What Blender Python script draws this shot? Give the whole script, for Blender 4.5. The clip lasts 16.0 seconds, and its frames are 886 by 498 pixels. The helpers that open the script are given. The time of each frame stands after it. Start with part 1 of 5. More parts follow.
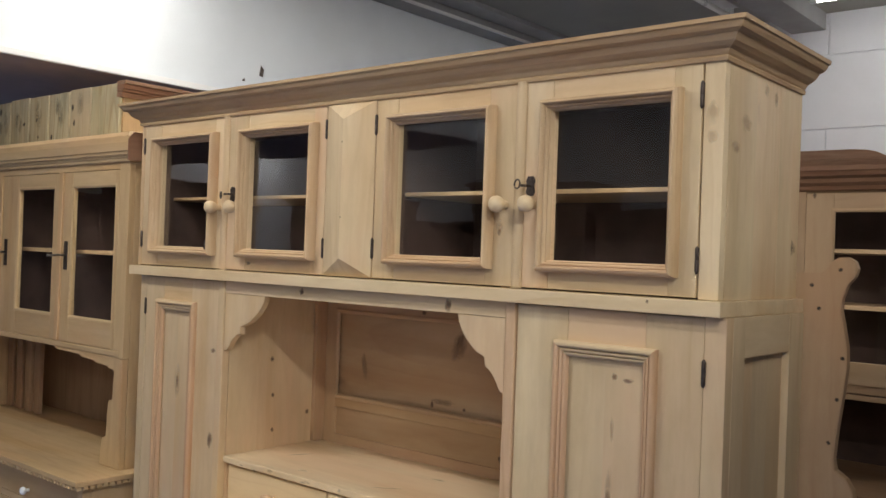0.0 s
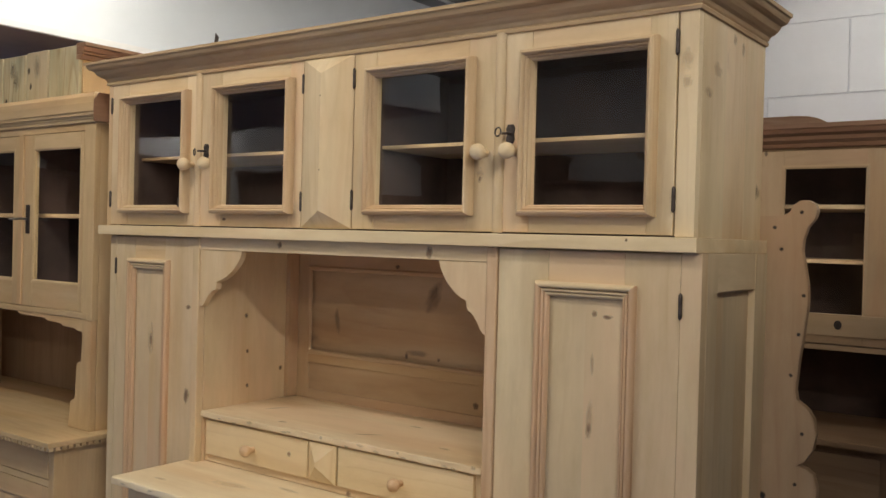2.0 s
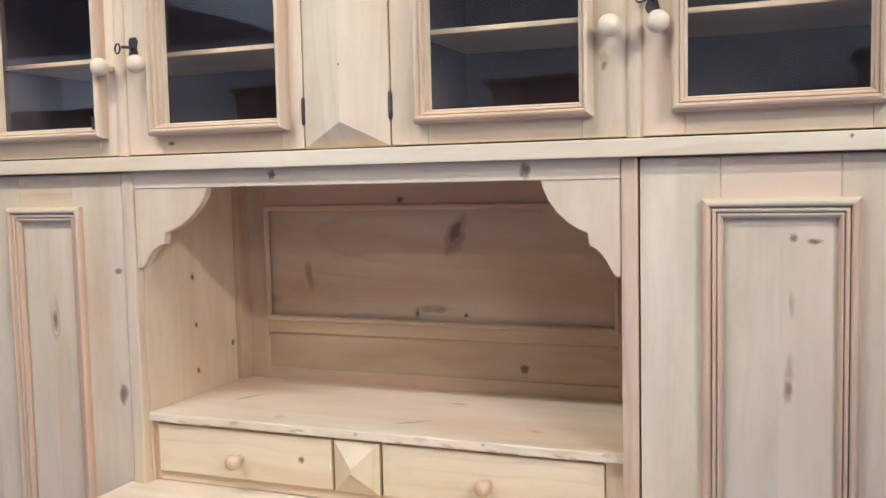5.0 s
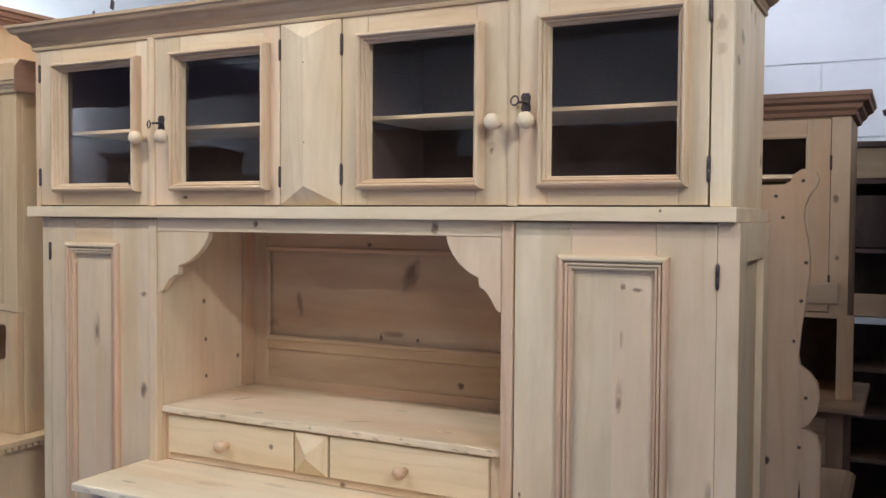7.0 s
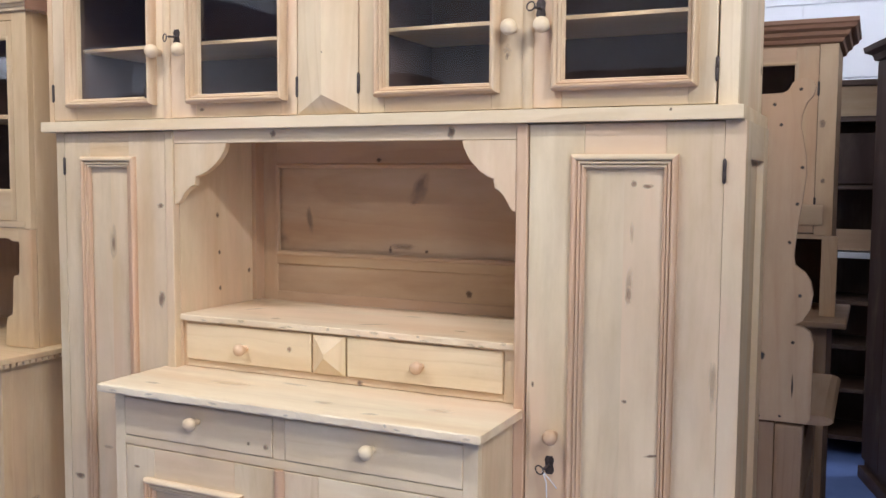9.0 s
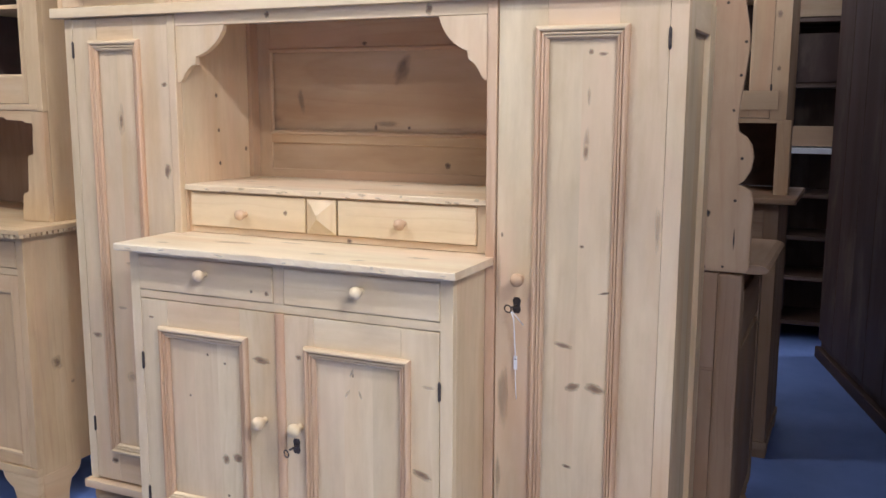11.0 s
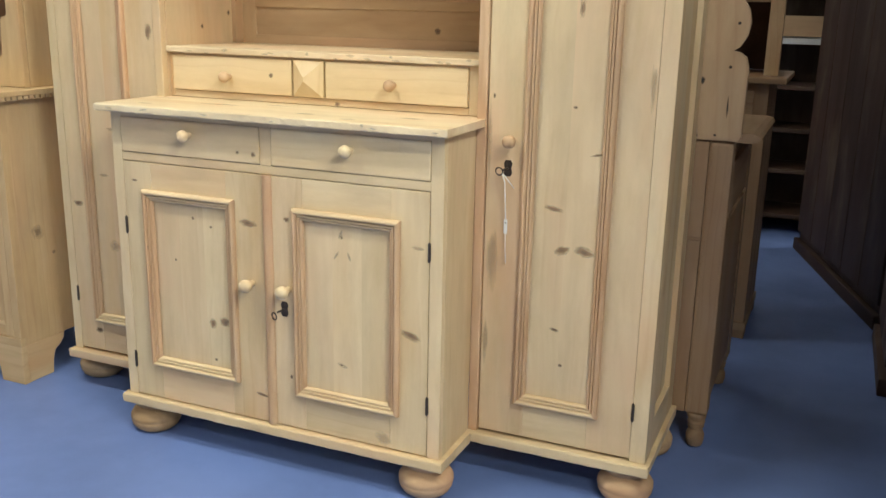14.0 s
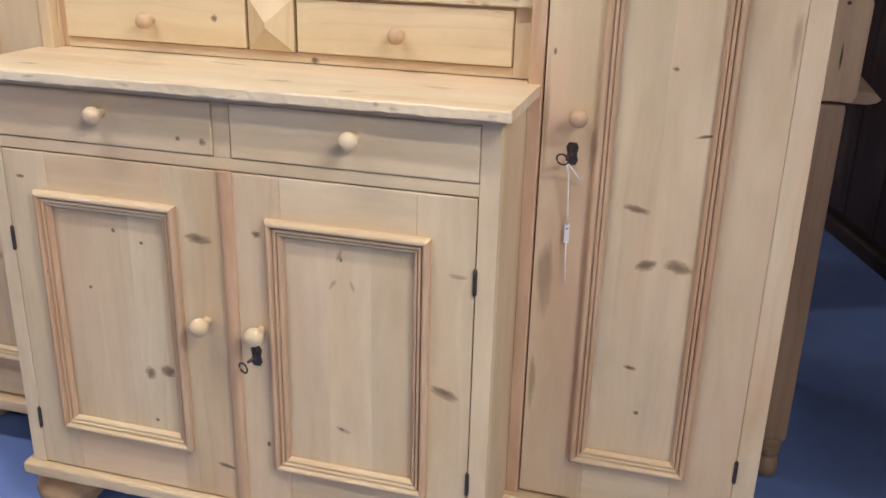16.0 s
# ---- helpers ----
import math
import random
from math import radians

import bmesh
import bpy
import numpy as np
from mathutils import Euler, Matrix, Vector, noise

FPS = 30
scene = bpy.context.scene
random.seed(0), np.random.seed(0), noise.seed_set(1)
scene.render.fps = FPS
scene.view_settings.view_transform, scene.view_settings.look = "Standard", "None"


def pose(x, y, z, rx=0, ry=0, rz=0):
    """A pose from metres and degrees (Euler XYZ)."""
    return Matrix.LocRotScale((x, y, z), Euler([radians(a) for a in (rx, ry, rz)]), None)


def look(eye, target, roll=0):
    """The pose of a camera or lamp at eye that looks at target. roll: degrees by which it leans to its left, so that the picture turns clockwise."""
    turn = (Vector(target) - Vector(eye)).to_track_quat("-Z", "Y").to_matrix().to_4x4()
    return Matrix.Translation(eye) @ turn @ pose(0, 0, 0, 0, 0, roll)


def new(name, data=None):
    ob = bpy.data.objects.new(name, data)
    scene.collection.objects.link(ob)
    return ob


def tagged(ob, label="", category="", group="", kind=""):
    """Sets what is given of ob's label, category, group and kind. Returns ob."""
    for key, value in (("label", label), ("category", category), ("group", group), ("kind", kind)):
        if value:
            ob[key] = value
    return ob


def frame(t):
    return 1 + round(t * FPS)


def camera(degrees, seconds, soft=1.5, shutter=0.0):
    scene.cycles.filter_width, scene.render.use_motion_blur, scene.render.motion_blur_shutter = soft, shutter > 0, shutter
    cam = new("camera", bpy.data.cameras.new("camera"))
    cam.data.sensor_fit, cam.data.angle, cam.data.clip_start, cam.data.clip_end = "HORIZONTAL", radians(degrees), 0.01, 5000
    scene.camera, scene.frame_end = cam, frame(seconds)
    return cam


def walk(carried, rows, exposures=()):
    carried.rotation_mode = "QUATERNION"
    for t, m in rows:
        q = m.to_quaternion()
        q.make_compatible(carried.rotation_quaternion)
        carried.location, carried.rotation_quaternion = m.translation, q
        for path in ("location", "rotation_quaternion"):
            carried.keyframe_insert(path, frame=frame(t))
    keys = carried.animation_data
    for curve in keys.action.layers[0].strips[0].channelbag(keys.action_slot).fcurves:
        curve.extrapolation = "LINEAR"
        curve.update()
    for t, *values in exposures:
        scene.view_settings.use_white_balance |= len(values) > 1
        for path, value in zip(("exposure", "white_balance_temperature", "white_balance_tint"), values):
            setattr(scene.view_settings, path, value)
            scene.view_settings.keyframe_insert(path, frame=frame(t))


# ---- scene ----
cam = camera(51.7, 16.0, soft=1.5)
PATH = [
    (0, (0.786, -1.53, 1.758), (-0.503, -0.001, 1.772), 2.1),
    (0.5, (0.799, -1.524, 1.74), (-0.499, -0.003, 1.747), 2.3),
    (1, (0.816, -1.534, 1.722), (-0.476, -0.007, 1.725), 2.5),
    (1.5, (0.804, -1.57, 1.702), (-0.464, -0.024, 1.684), 2.0),
    (2, (0.754, -1.631, 1.683), (-0.431, -0.02, 1.659), 1.5),
    (2.5, (0.686, -1.679, 1.661), (-0.412, -0.007, 1.627), 1.3),
    (3, (0.580, -1.688, 1.651), (-0.445, 0.027, 1.554), 0.6),
    (3.3, (0.467, -1.578, 1.66), (-0.520, 0.154, 1.494), -0.3),
    (3.5, (0.357, -1.515, 1.636), (-0.589, 0.238, 1.468), -0.5),
    (5.8, (-0.086, -1.439, 1.645), (-0.779, 0.433, 1.528), -1.2),
    (6, (0.027, -1.475, 1.662), (-0.741, 0.371, 1.593), -1.3),
    (6.5, (0.272, -1.59, 1.696), (-0.6, 0.21, 1.666), -0.4),
    (7, (0.419, -1.729, 1.673), (-0.489, 0.051, 1.604), 0.4),
    (7.5, (0.472, -1.717, 1.644), (-0.445, 0.054, 1.496), 1.5),
    (8, (0.38, -1.668, 1.618), (-0.505, 0.116, 1.446), 1.4),
    (8.2, (0.308, -1.687, 1.603), (-0.545, 0.116, 1.456), 0.8),
    (10.3, (0.51, -2.082, 1.467), (-0.344, -0.289, 1.232), -0.4),
    (10.5, (0.508, -2.086, 1.453), (-0.334, -0.291, 1.193), -0.2),
    (11, (0.509, -2.081, 1.428), (-0.312, -0.286, 1.109), 0.2),
    (11.5, (0.509, -2.09, 1.379), (-0.309, -0.306, 0.993), 0.1),
    (12, (0.51, -2.094, 1.344), (-0.305, -0.32, 0.906), -0.1),
    (12.5, (0.51, -2.103, 1.316), (-0.31, -0.339, 0.852), -0.5),
    (13, (0.511, -2.114, 1.302), (-0.295, -0.348, 0.819), -0.3),
    (13.5, (0.507, -2.116, 1.29), (-0.274, -0.344, 0.791), 0.6),
    (14, (0.477, -2.091, 1.31), (-0.278, -0.311, 0.797), 1.2),
    (14.5, (0.342, -1.966, 1.343), (-0.371, -0.179, 0.797), 1.2),
    (15, (0.179, -1.871, 1.337), (-0.467, -0.078, 0.728), 1.2),
    (15.5, (0.059, -1.749, 1.327), (-0.53, 0.047, 0.672), 1.3),
    (16, (-0.042, -1.548, 1.33), (-0.541, 0.256, 0.626), 1.5),
]
EXPO = [
    (0, -1.29, 6693, 10.3),
    (1, -1.27, 6809, 10.6),
    (2, -1.33, 7067, 9.3),
    (2.5, -1.24, 7063, 10.5),
    (3, -0.96, 6734, 13.0),
    (3.5, -0.61, 5865, 11.0),
    (6, -0.48, 5341, 13.7),
    (6.5, -0.76, 5402, 10.2),
    (7, -0.92, 5665, 11.6),
    (7.5, -0.66, 5712, 10.2),
    (8, -0.51, 5741, 11.4),
    (10.5, -0.54, 5703, 15.7),
    (11.5, -0.44, 5826, 14.6),
    (12.5, -0.46, 5897, 14.4),
    (13, -0.45, 6078, 9.3),
    (13.5, -0.41, 6487, 3.4),
    (14, -0.42, 6841, 0.9),
    (14.5, -0.46, 6682, 5.0),
    (15, -0.51, 6457, 10.6),
    (15.5, -0.55, 6495, 11.7),
    (16, -0.62, 6312, 14.7),
]
walk(cam, [(t, look(eye, target, roll)) for t, eye, target, roll in PATH], EXPO)

# ---------------------------------------------------------------- world and light
FLOOR, CEIL = 0.095, 3.25
WEST, EAST, SOUTH, NORTH = -7.2, 2.6, -6.0, 3.95
world = bpy.data.worlds.new("world")
scene.world = world
world.use_nodes = True
world.node_tree.nodes["Background"].inputs[0].default_value = (0.5, 0.6, 0.8, 1)
world.node_tree.nodes["Background"].inputs[1].default_value = 0.02
scene.view_settings.exposure = 0.0
# lit fluorescent battens, mostly unseen and added to brighten dim parts: place of the middle, length, watts
LAMPS = [(-1.3, -1.1, 1.5, 54), (1.75, -1.8, 1.2, 136), (-6.9, -4.6, 0.5, 60), (-2.9, -3.7, 1.5, 44), (2.0, -3.6, 1.2, 94), (-2.2, 0.45, 1.0, 34), (-1.6, 1.75, 1.0, 9), (1.75, 3.55, 1.2, 44), (-0.25, 3.3, 1.2, 4.5), (2.2, -0.5, 0.9, 46)]


# ---------------------------------------------------------------- materials
def nodes_of(name):
    mat = bpy.data.materials.new(name)
    mat.use_nodes = True
    nt = mat.node_tree
    bsdf = nt.nodes["Principled BSDF"]

    def node(kind, **kw):
        n = nt.nodes.new(kind)
        for k, v in kw.items():
            if k == "op":
                n.operation = v
            elif k == "blend":
                n.data_type, n.blend_type = "RGBA", v
            elif k == "attr":
                n.attribute_name = v
            else:
                n.inputs[int(k[1:])].default_value = v
        return n

    return mat, nt, bsdf, node


def ramp(nt, fac, stops):
    r = nt.nodes.new("ShaderNodeValToRGB")
    el = r.color_ramp.elements
    while len(el) < len(stops):
        el.new(0.5)
    for e, (p, c) in zip(el, stops):
        e.position = p
        e.color = (*c, 1) if len(c) == 3 else c
    nt.links.new(fac, r.inputs[0])
    return r.outputs[0]


def grey(v):
    return (v, v, v)


def mix(nt, node, blend, fac, a, b):
    m = node("ShaderNodeMix", blend=blend)
    for k, v in ((0, fac), (6, a), (7, b)):
        if hasattr(v, "is_linked"):
            nt.links.new(v, m.inputs[k])
        elif k == 0:
            m.inputs[0].default_value = v
        else:
            m.inputs[k].default_value = (*v, 1)
    return m.outputs[2]


def wood(name, light, dark, blush, rough=0.62, grain=1.0, stain=0.35, knots=0.5, dirt=(0.35, 0.27, 0.19)):
    """Sawn and sanded softwood; the grain runs along the third axis of the boards' own coordinates."""
    mat, nt, bsdf, node = nodes_of(name)
    L = nt.links.new
    at = node("ShaderNodeAttribute", attr="grain")
    tone = node("ShaderNodeAttribute", attr="tone")
    mp = nt.nodes.new("ShaderNodeMapping")
    mp.inputs["Scale"].default_value = (1, 1, 0.055)
    L(at.outputs["Vector"], mp.inputs[0])
    # slow warp so that the streaks wander
    warp = node("ShaderNodeTexNoise", i2=2.2, i3=2.0)
    L(at.outputs["Vector"], warp.inputs[0])
    wv = node("ShaderNodeVectorMath", op="MULTIPLY_ADD")
    L(warp.outputs[1], wv.inputs[0])
    wv.inputs[1].default_value = (0.05, 0.05, 0.0)
    L(mp.outputs[0], wv.inputs[2])
    broad = node("ShaderNodeTexNoise", i2=6.5, i3=3.0, i4=0.5)
    fine = node("ShaderNodeTexNoise", i2=70.0, i3=3.0, i4=0.55)
    rings = node("ShaderNodeTexNoise", i2=4.5, i3=1.0, i4=0.4)
    for n in (broad, fine, rings):
        L(wv.outputs[0], n.inputs[0])
    saw = node("ShaderNodeMath", op="MULTIPLY", i1=15.0)
    L(rings.outputs[0], saw.inputs[0])
    fr = node("ShaderNodeMath", op="FRACT")
    L(saw.outputs[0], fr.inputs[0])
    late = ramp(nt, fr.outputs[0], [(0.0, grey(0)), (0.72, grey(0.25)), (0.9, grey(1)), (1.0, grey(0))])
    col = ramp(nt, broad.outputs[0], [(0.34, dark), (0.50, tuple((a + b) / 2 for a, b in zip(light, dark))), (0.62, light)])
    tn = ramp(nt, tone.outputs["Fac"], [(0.0, grey(0.0)), (1.0, grey(0.75))])
    col = mix(nt, node, "MIX", tn, col, blush)
    # the figure shows in places only
    fm = node("ShaderNodeTexNoise", i2=3.1, i3=2.0)
    L(at.outputs["Vector"], fm.inputs[0])
    lf = node("ShaderNodeMath", op="MULTIPLY")
    L(late, lf.inputs[0])
    L(ramp(nt, fm.outputs[0], [(0.40, grey(0.06 * grain)), (0.62, grey(0.42 * grain))]), lf.inputs[1])
    col = mix(nt, node, "MULTIPLY", lf.outputs[0], col, (0.62, 0.46, 0.34))
    ff = ramp(nt, fine.outputs[0], [(0.35, grey(0.26 * grain)), (0.6, grey(0.0))])
    col = mix(nt, node, "MULTIPLY", ff, col, (0.70, 0.58, 0.46))
    # handling marks and greyed patches
    st = node("ShaderNodeTexNoise", i2=5.5, i3=5.0, i4=0.62)
    mp2 = nt.nodes.new("ShaderNodeMapping")
    mp2.inputs["Scale"].default_value = (1, 1, 0.35)
    L(at.outputs["Vector"], mp2.inputs[0])
    L(mp2.outputs[0], st.inputs[0])
    sf = ramp(nt, st.outputs[0], [(0.52, grey(0.0)), (0.75, grey(stain))])
    col = mix(nt, node, "MIX", sf, col, dirt)
    mo = node("ShaderNodeTexNoise", i2=17.0, i3=6.0, i4=0.7)
    L(mp2.outputs[0], mo.inputs[0])
    mf = ramp(nt, mo.outputs[0], [(0.42, grey(0.0)), (0.7, grey(0.42))])
    col = mix(nt, node, "MULTIPLY", mf, col, (0.77, 0.73, 0.67))
    # rosy patches
    rs = node("ShaderNodeTexNoise", i2=3.7, i3=4.0, i4=0.6)
    mp4 = nt.nodes.new("ShaderNodeMapping")
    mp4.inputs["Scale"].default_value = (1, 1, 0.3)
    mp4.inputs["Location"].default_value = (3.1, 1.7, 5.3)
    L(at.outputs["Vector"], mp4.inputs[0])
    L(mp4.outputs[0], rs.inputs[0])
    rf = ramp(nt, rs.outputs[0], [(0.52, grey(0.0)), (0.66, grey(0.62))])
    col = mix(nt, node, "MIX", rf, col, (blush[0] * 1.03, blush[1] * 0.92, blush[2] * 0.92))
    # paler scrubbed patches
    pl = node("ShaderNodeTexNoise", i2=2.6, i3=4.0, i4=0.6)
    L(mp2.outputs[0], pl.inputs[0])
    pf = ramp(nt, pl.outputs[0], [(0.48, grey(0.0)), (0.7, grey(0.4))])
    col = mix(nt, node, "MIX", pf, col, tuple(min(c * 1.09 + 0.02, 0.85) for c in light))
    # wide streaks along the grain, some tan and some greenish grey
    ws = node("ShaderNodeTexNoise", i2=7.0, i3=3.0, i4=0.5)
    mp5 = nt.nodes.new("ShaderNodeMapping")
    mp5.inputs["Scale"].default_value = (1, 1, 0.16)
    mp5.inputs["Location"].default_value = (7.3, 2.9, 1.1)
    L(at.outputs["Vector"], mp5.inputs[0])
    L(mp5.outputs[0], ws.inputs[0])
    w1 = ramp(nt, ws.outputs[0], [(0.52, grey(0.0)), (0.68, grey(0.6))])
    col = mix(nt, node, "MULTIPLY", w1, col, (0.90, 0.79, 0.66))
    w2 = ramp(nt, ws.outputs[0], [(0.30, grey(0.7)), (0.48, grey(0.0))])
    col = mix(nt, node, "MULTIPLY", w2, col, (0.88, 0.89, 0.86))
    # small pin knots
    if knots:
        vo = node("ShaderNodeTexVoronoi", i2=6.5)
        mp3 = nt.nodes.new("ShaderNodeMapping")
        mp3.inputs["Scale"].default_value = (1, 1, 0.45)
        wz = node("ShaderNodeVectorMath", op="MULTIPLY_ADD")
        nz = node("ShaderNodeTexNoise", i2=40.0, i3=2.0)
        L(at.outputs["Vector"], nz.inputs[0])
        L(nz.outputs[1], wz.inputs[0])
        wz.inputs[1].default_value = (0.02, 0.02, 0.03)
        L(at.outputs["Vector"], wz.inputs[2])
        L(wz.outputs[0], mp3.inputs[0])
        L(mp3.outputs[0], vo.inputs[0])
        sep = nt.nodes.new("ShaderNodeSeparateColor")
        L(vo.outputs[1], sep.inputs[0])
        pick = ramp(nt, sep.outputs[0], [(1.0 - knots * 0.35, grey(0.0)), (1.0, grey(1.0))])
        near = ramp(nt, vo.outputs[0], [(0.025, grey(0.85)), (0.06, grey(0.35)), (0.12, grey(0.0))])
        kf = node("ShaderNodeMath", op="MULTIPLY")
        L(pick, kf.inputs[0])
        L(near, kf.inputs[1])
        col = mix(nt, node, "MIX", kf.outputs[0], col, (0.16, 0.085, 0.045))
    L(col, bsdf.inputs["Base Color"])
    rr = ramp(nt, broad.outputs[0], [(0.3, grey(rough + 0.08)), (0.7, grey(rough - 0.08))])
    L(rr, bsdf.inputs["Roughness"])
    hb = node("ShaderNodeMath", op="MULTIPLY_ADD", i1=0.5)
    L(late, hb.inputs[0])
    L(fine.outputs[0], hb.inputs[2])
    bump = nt.nodes.new("ShaderNodeBump")
    bump.inputs["Strength"].default_value = 0.22
    bump.inputs["Distance"].default_value = 0.0015
    L(hb.outputs[0], bump.inputs["Height"])
    L(bump.outputs[0], bsdf.inputs["Normal"])
    return mat


PINE = wood("pine_pale", (0.745, 0.60, 0.375), (0.60, 0.452, 0.262), (0.645, 0.475, 0.29), grain=0.5, stain=0.42, knots=0.35, dirt=(0.47, 0.35, 0.225))
WORN = wood("pine_worn_top", (0.79, 0.66, 0.445), (0.69, 0.54, 0.335), (0.73, 0.58, 0.37), grain=0.5, stain=0.7, knots=0.3, dirt=(0.50, 0.32, 0.16), rough=0.5)
PINK = wood("pine_pink", (0.645, 0.46, 0.28), (0.50, 0.315, 0.175), (0.58, 0.375, 0.22), grain=1.0, stain=0.25, knots=0.2)
MOULD = wood("pine_moulding", (0.675, 0.51, 0.31), (0.53, 0.37, 0.205), (0.61, 0.43, 0.255), grain=1.1, stain=0.3, knots=0.2)
CORN = wood("pine_cornice", (0.56, 0.405, 0.23), (0.42, 0.28, 0.145), (0.50, 0.34, 0.185), grain=1.0, stain=0.3, knots=0.4)
YELLOW = wood("pine_yellow", (0.75, 0.60, 0.37), (0.66, 0.49, 0.275), (0.71, 0.54, 0.32), grain=0.5, stain=0.2, knots=0.15)
HONEY = wood("pine_honey", (0.645, 0.475, 0.26), (0.53, 0.36, 0.18), (0.585, 0.41, 0.215), grain=0.6, stain=0.35, knots=0.3)
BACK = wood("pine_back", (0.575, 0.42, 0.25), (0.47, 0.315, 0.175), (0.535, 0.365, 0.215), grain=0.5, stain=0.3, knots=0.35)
AGED = wood("pine_aged", (0.40, 0.265, 0.155), (0.29, 0.175, 0.095), (0.35, 0.22, 0.125), stain=0.4, knots=0.6)
RUST = wood("pine_cornice_brown", (0.36, 0.205, 0.12), (0.24, 0.125, 0.07), (0.30, 0.16, 0.09), grain=1.4, knots=0.2)
BROWN = wood("brown_stained_pine", (0.060, 0.027, 0.017), (0.030, 0.013, 0.009), (0.044, 0.020, 0.013), knots=0.5)
DARKWOOD = wood("dark_stained_wood", (0.12, 0.07, 0.045), (0.07, 0.04, 0.025), (0.10, 0.055, 0.035), rough=0.5)
PLANK = wood("weathered_plank", (0.62, 0.58, 0.41), (0.45, 0.43, 0.28), (0.56, 0.50, 0.33), grain=1.6, stain=0.85, dirt=(0.13, 0.14, 0.09))


def painted(name, colour, rough, blotch=0.06, scale=3.0, bump_d=0.002, bump_s=120.0, spec=0.5):
    mat, nt, bsdf, node = nodes_of(name)
    L = nt.links.new
    tc = nt.nodes.new("ShaderNodeTexCoord")
    a = node("ShaderNodeTexNoise", i2=scale, i3=6.0, i4=0.6)
    b = node("ShaderNodeTexNoise", i2=bump_s, i3=3.0)
    L(tc.outputs["Object"], a.inputs[0])
    L(tc.outputs["Object"], b.inputs[0])
    lo = tuple(c * (1 - 2 * blotch) for c in colour)
    hi = tuple(min(c * (1 + blotch), 0.9) for c in colour)
    L(ramp(nt, a.outputs[0], [(0.3, lo), (0.55, colour), (0.75, hi)]), bsdf.inputs["Base Color"])
    L(ramp(nt, a.outputs[0], [(0.35, grey(rough + 0.07)), (0.7, grey(max(rough - 0.07, 0.05)))]), bsdf.inputs["Roughness"])
    bsdf.inputs["Specular IOR Level"].default_value = spec
    bump = nt.nodes.new("ShaderNodeBump")
    bump.inputs["Strength"].default_value = 0.25
    bump.inputs["Distance"].default_value = bump_d
    L(b.outputs[0], bump.inputs["Height"])
    L(bump.outputs[0], bsdf.inputs["Normal"])
    return mat


WALL = painted("white_painted_block", (0.79, 0.81, 0.86), 0.75, 0.05, 1.3)
BULK = painted("white_painted_board", (0.74, 0.78, 0.80), 0.6, 0.05, 1.1)
CEILM = painted("grey_ceiling_board", (0.33, 0.33, 0.30), 0.8, 0.06, 1.5)
BEAM = painted("grey_painted_steel", (0.30, 0.30, 0.30), 0.55, 0.06, 5)
FLOORM = painted("blue_vinyl_floor", (0.145, 0.215, 0.465), 0.42, 0.09, 2.2, 0.0006, 300.0, 0.35)
SOFFIT = painted("brown_board_soffit", (0.50, 0.40, 0.35), 0.7, 0.1, 1.7)
WHITE = painted("white_enamel", (0.78, 0.78, 0.76), 0.3, 0.03, 6)
CERAMIC = painted("white_porcelain", (0.82, 0.82, 0.80), 0.12, 0.02, 9)
PAPER = painted("white_paper_tag", (0.82, 0.81, 0.78), 0.8, 0.02, 9)
# cabinet insides: wood coloured near black in place of the shade behind glass
INSIDE = painted("shade_brown_lining", (0.10, 0.060, 0.046), 0.8, 0.2, 6)


def metal(name, colour, rough, metallic=1.0):
    mat, nt, bsdf, node = nodes_of(name)
    tc = nt.nodes.new("ShaderNodeTexCoord")
    a = node("ShaderNodeTexNoise", i2=160.0, i3=4.0)
    nt.links.new(tc.outputs["Object"], a.inputs[0])
    lo = tuple(c * 0.6 for c in colour)
    nt.links.new(ramp(nt, a.outputs[0], [(0.35, lo), (0.65, colour)]), bsdf.inputs["Base Color"])
    bsdf.inputs["Metallic"].default_value = metallic
    bsdf.inputs["Roughness"].default_value = rough
    return mat


IRON = metal("dark_iron", (0.10, 0.078, 0.068), 0.5, 0.7)
STEEL = metal("worn_steel", (0.38, 0.35, 0.31), 0.35)


def glass(name):
    mat, nt, bsdf, node = nodes_of(name)
    bsdf.inputs["Base Color"].default_value = (0.96, 0.97, 0.97, 1)
    bsdf.inputs["Transmission Weight"].default_value = 1.0
    bsdf.inputs["Roughness"].default_value = 0.015
    bsdf.inputs["IOR"].default_value = 1.5
    tc = nt.nodes.new("ShaderNodeTexCoord")
    a = node("ShaderNodeTexNoise", i2=5.0, i3=1.0)
    nt.links.new(tc.outputs["Object"], a.inputs[0])
    bump = nt.nodes.new("ShaderNodeBump")
    bump.inputs["Strength"].default_value = 0.12
    bump.inputs["Distance"].default_value = 0.004
    nt.links.new(a.outputs[0], bump.inputs["Height"])
    nt.links.new(bump.outputs[0], bsdf.inputs["Normal"])
    return mat


GLASS = glass("old_window_glass")


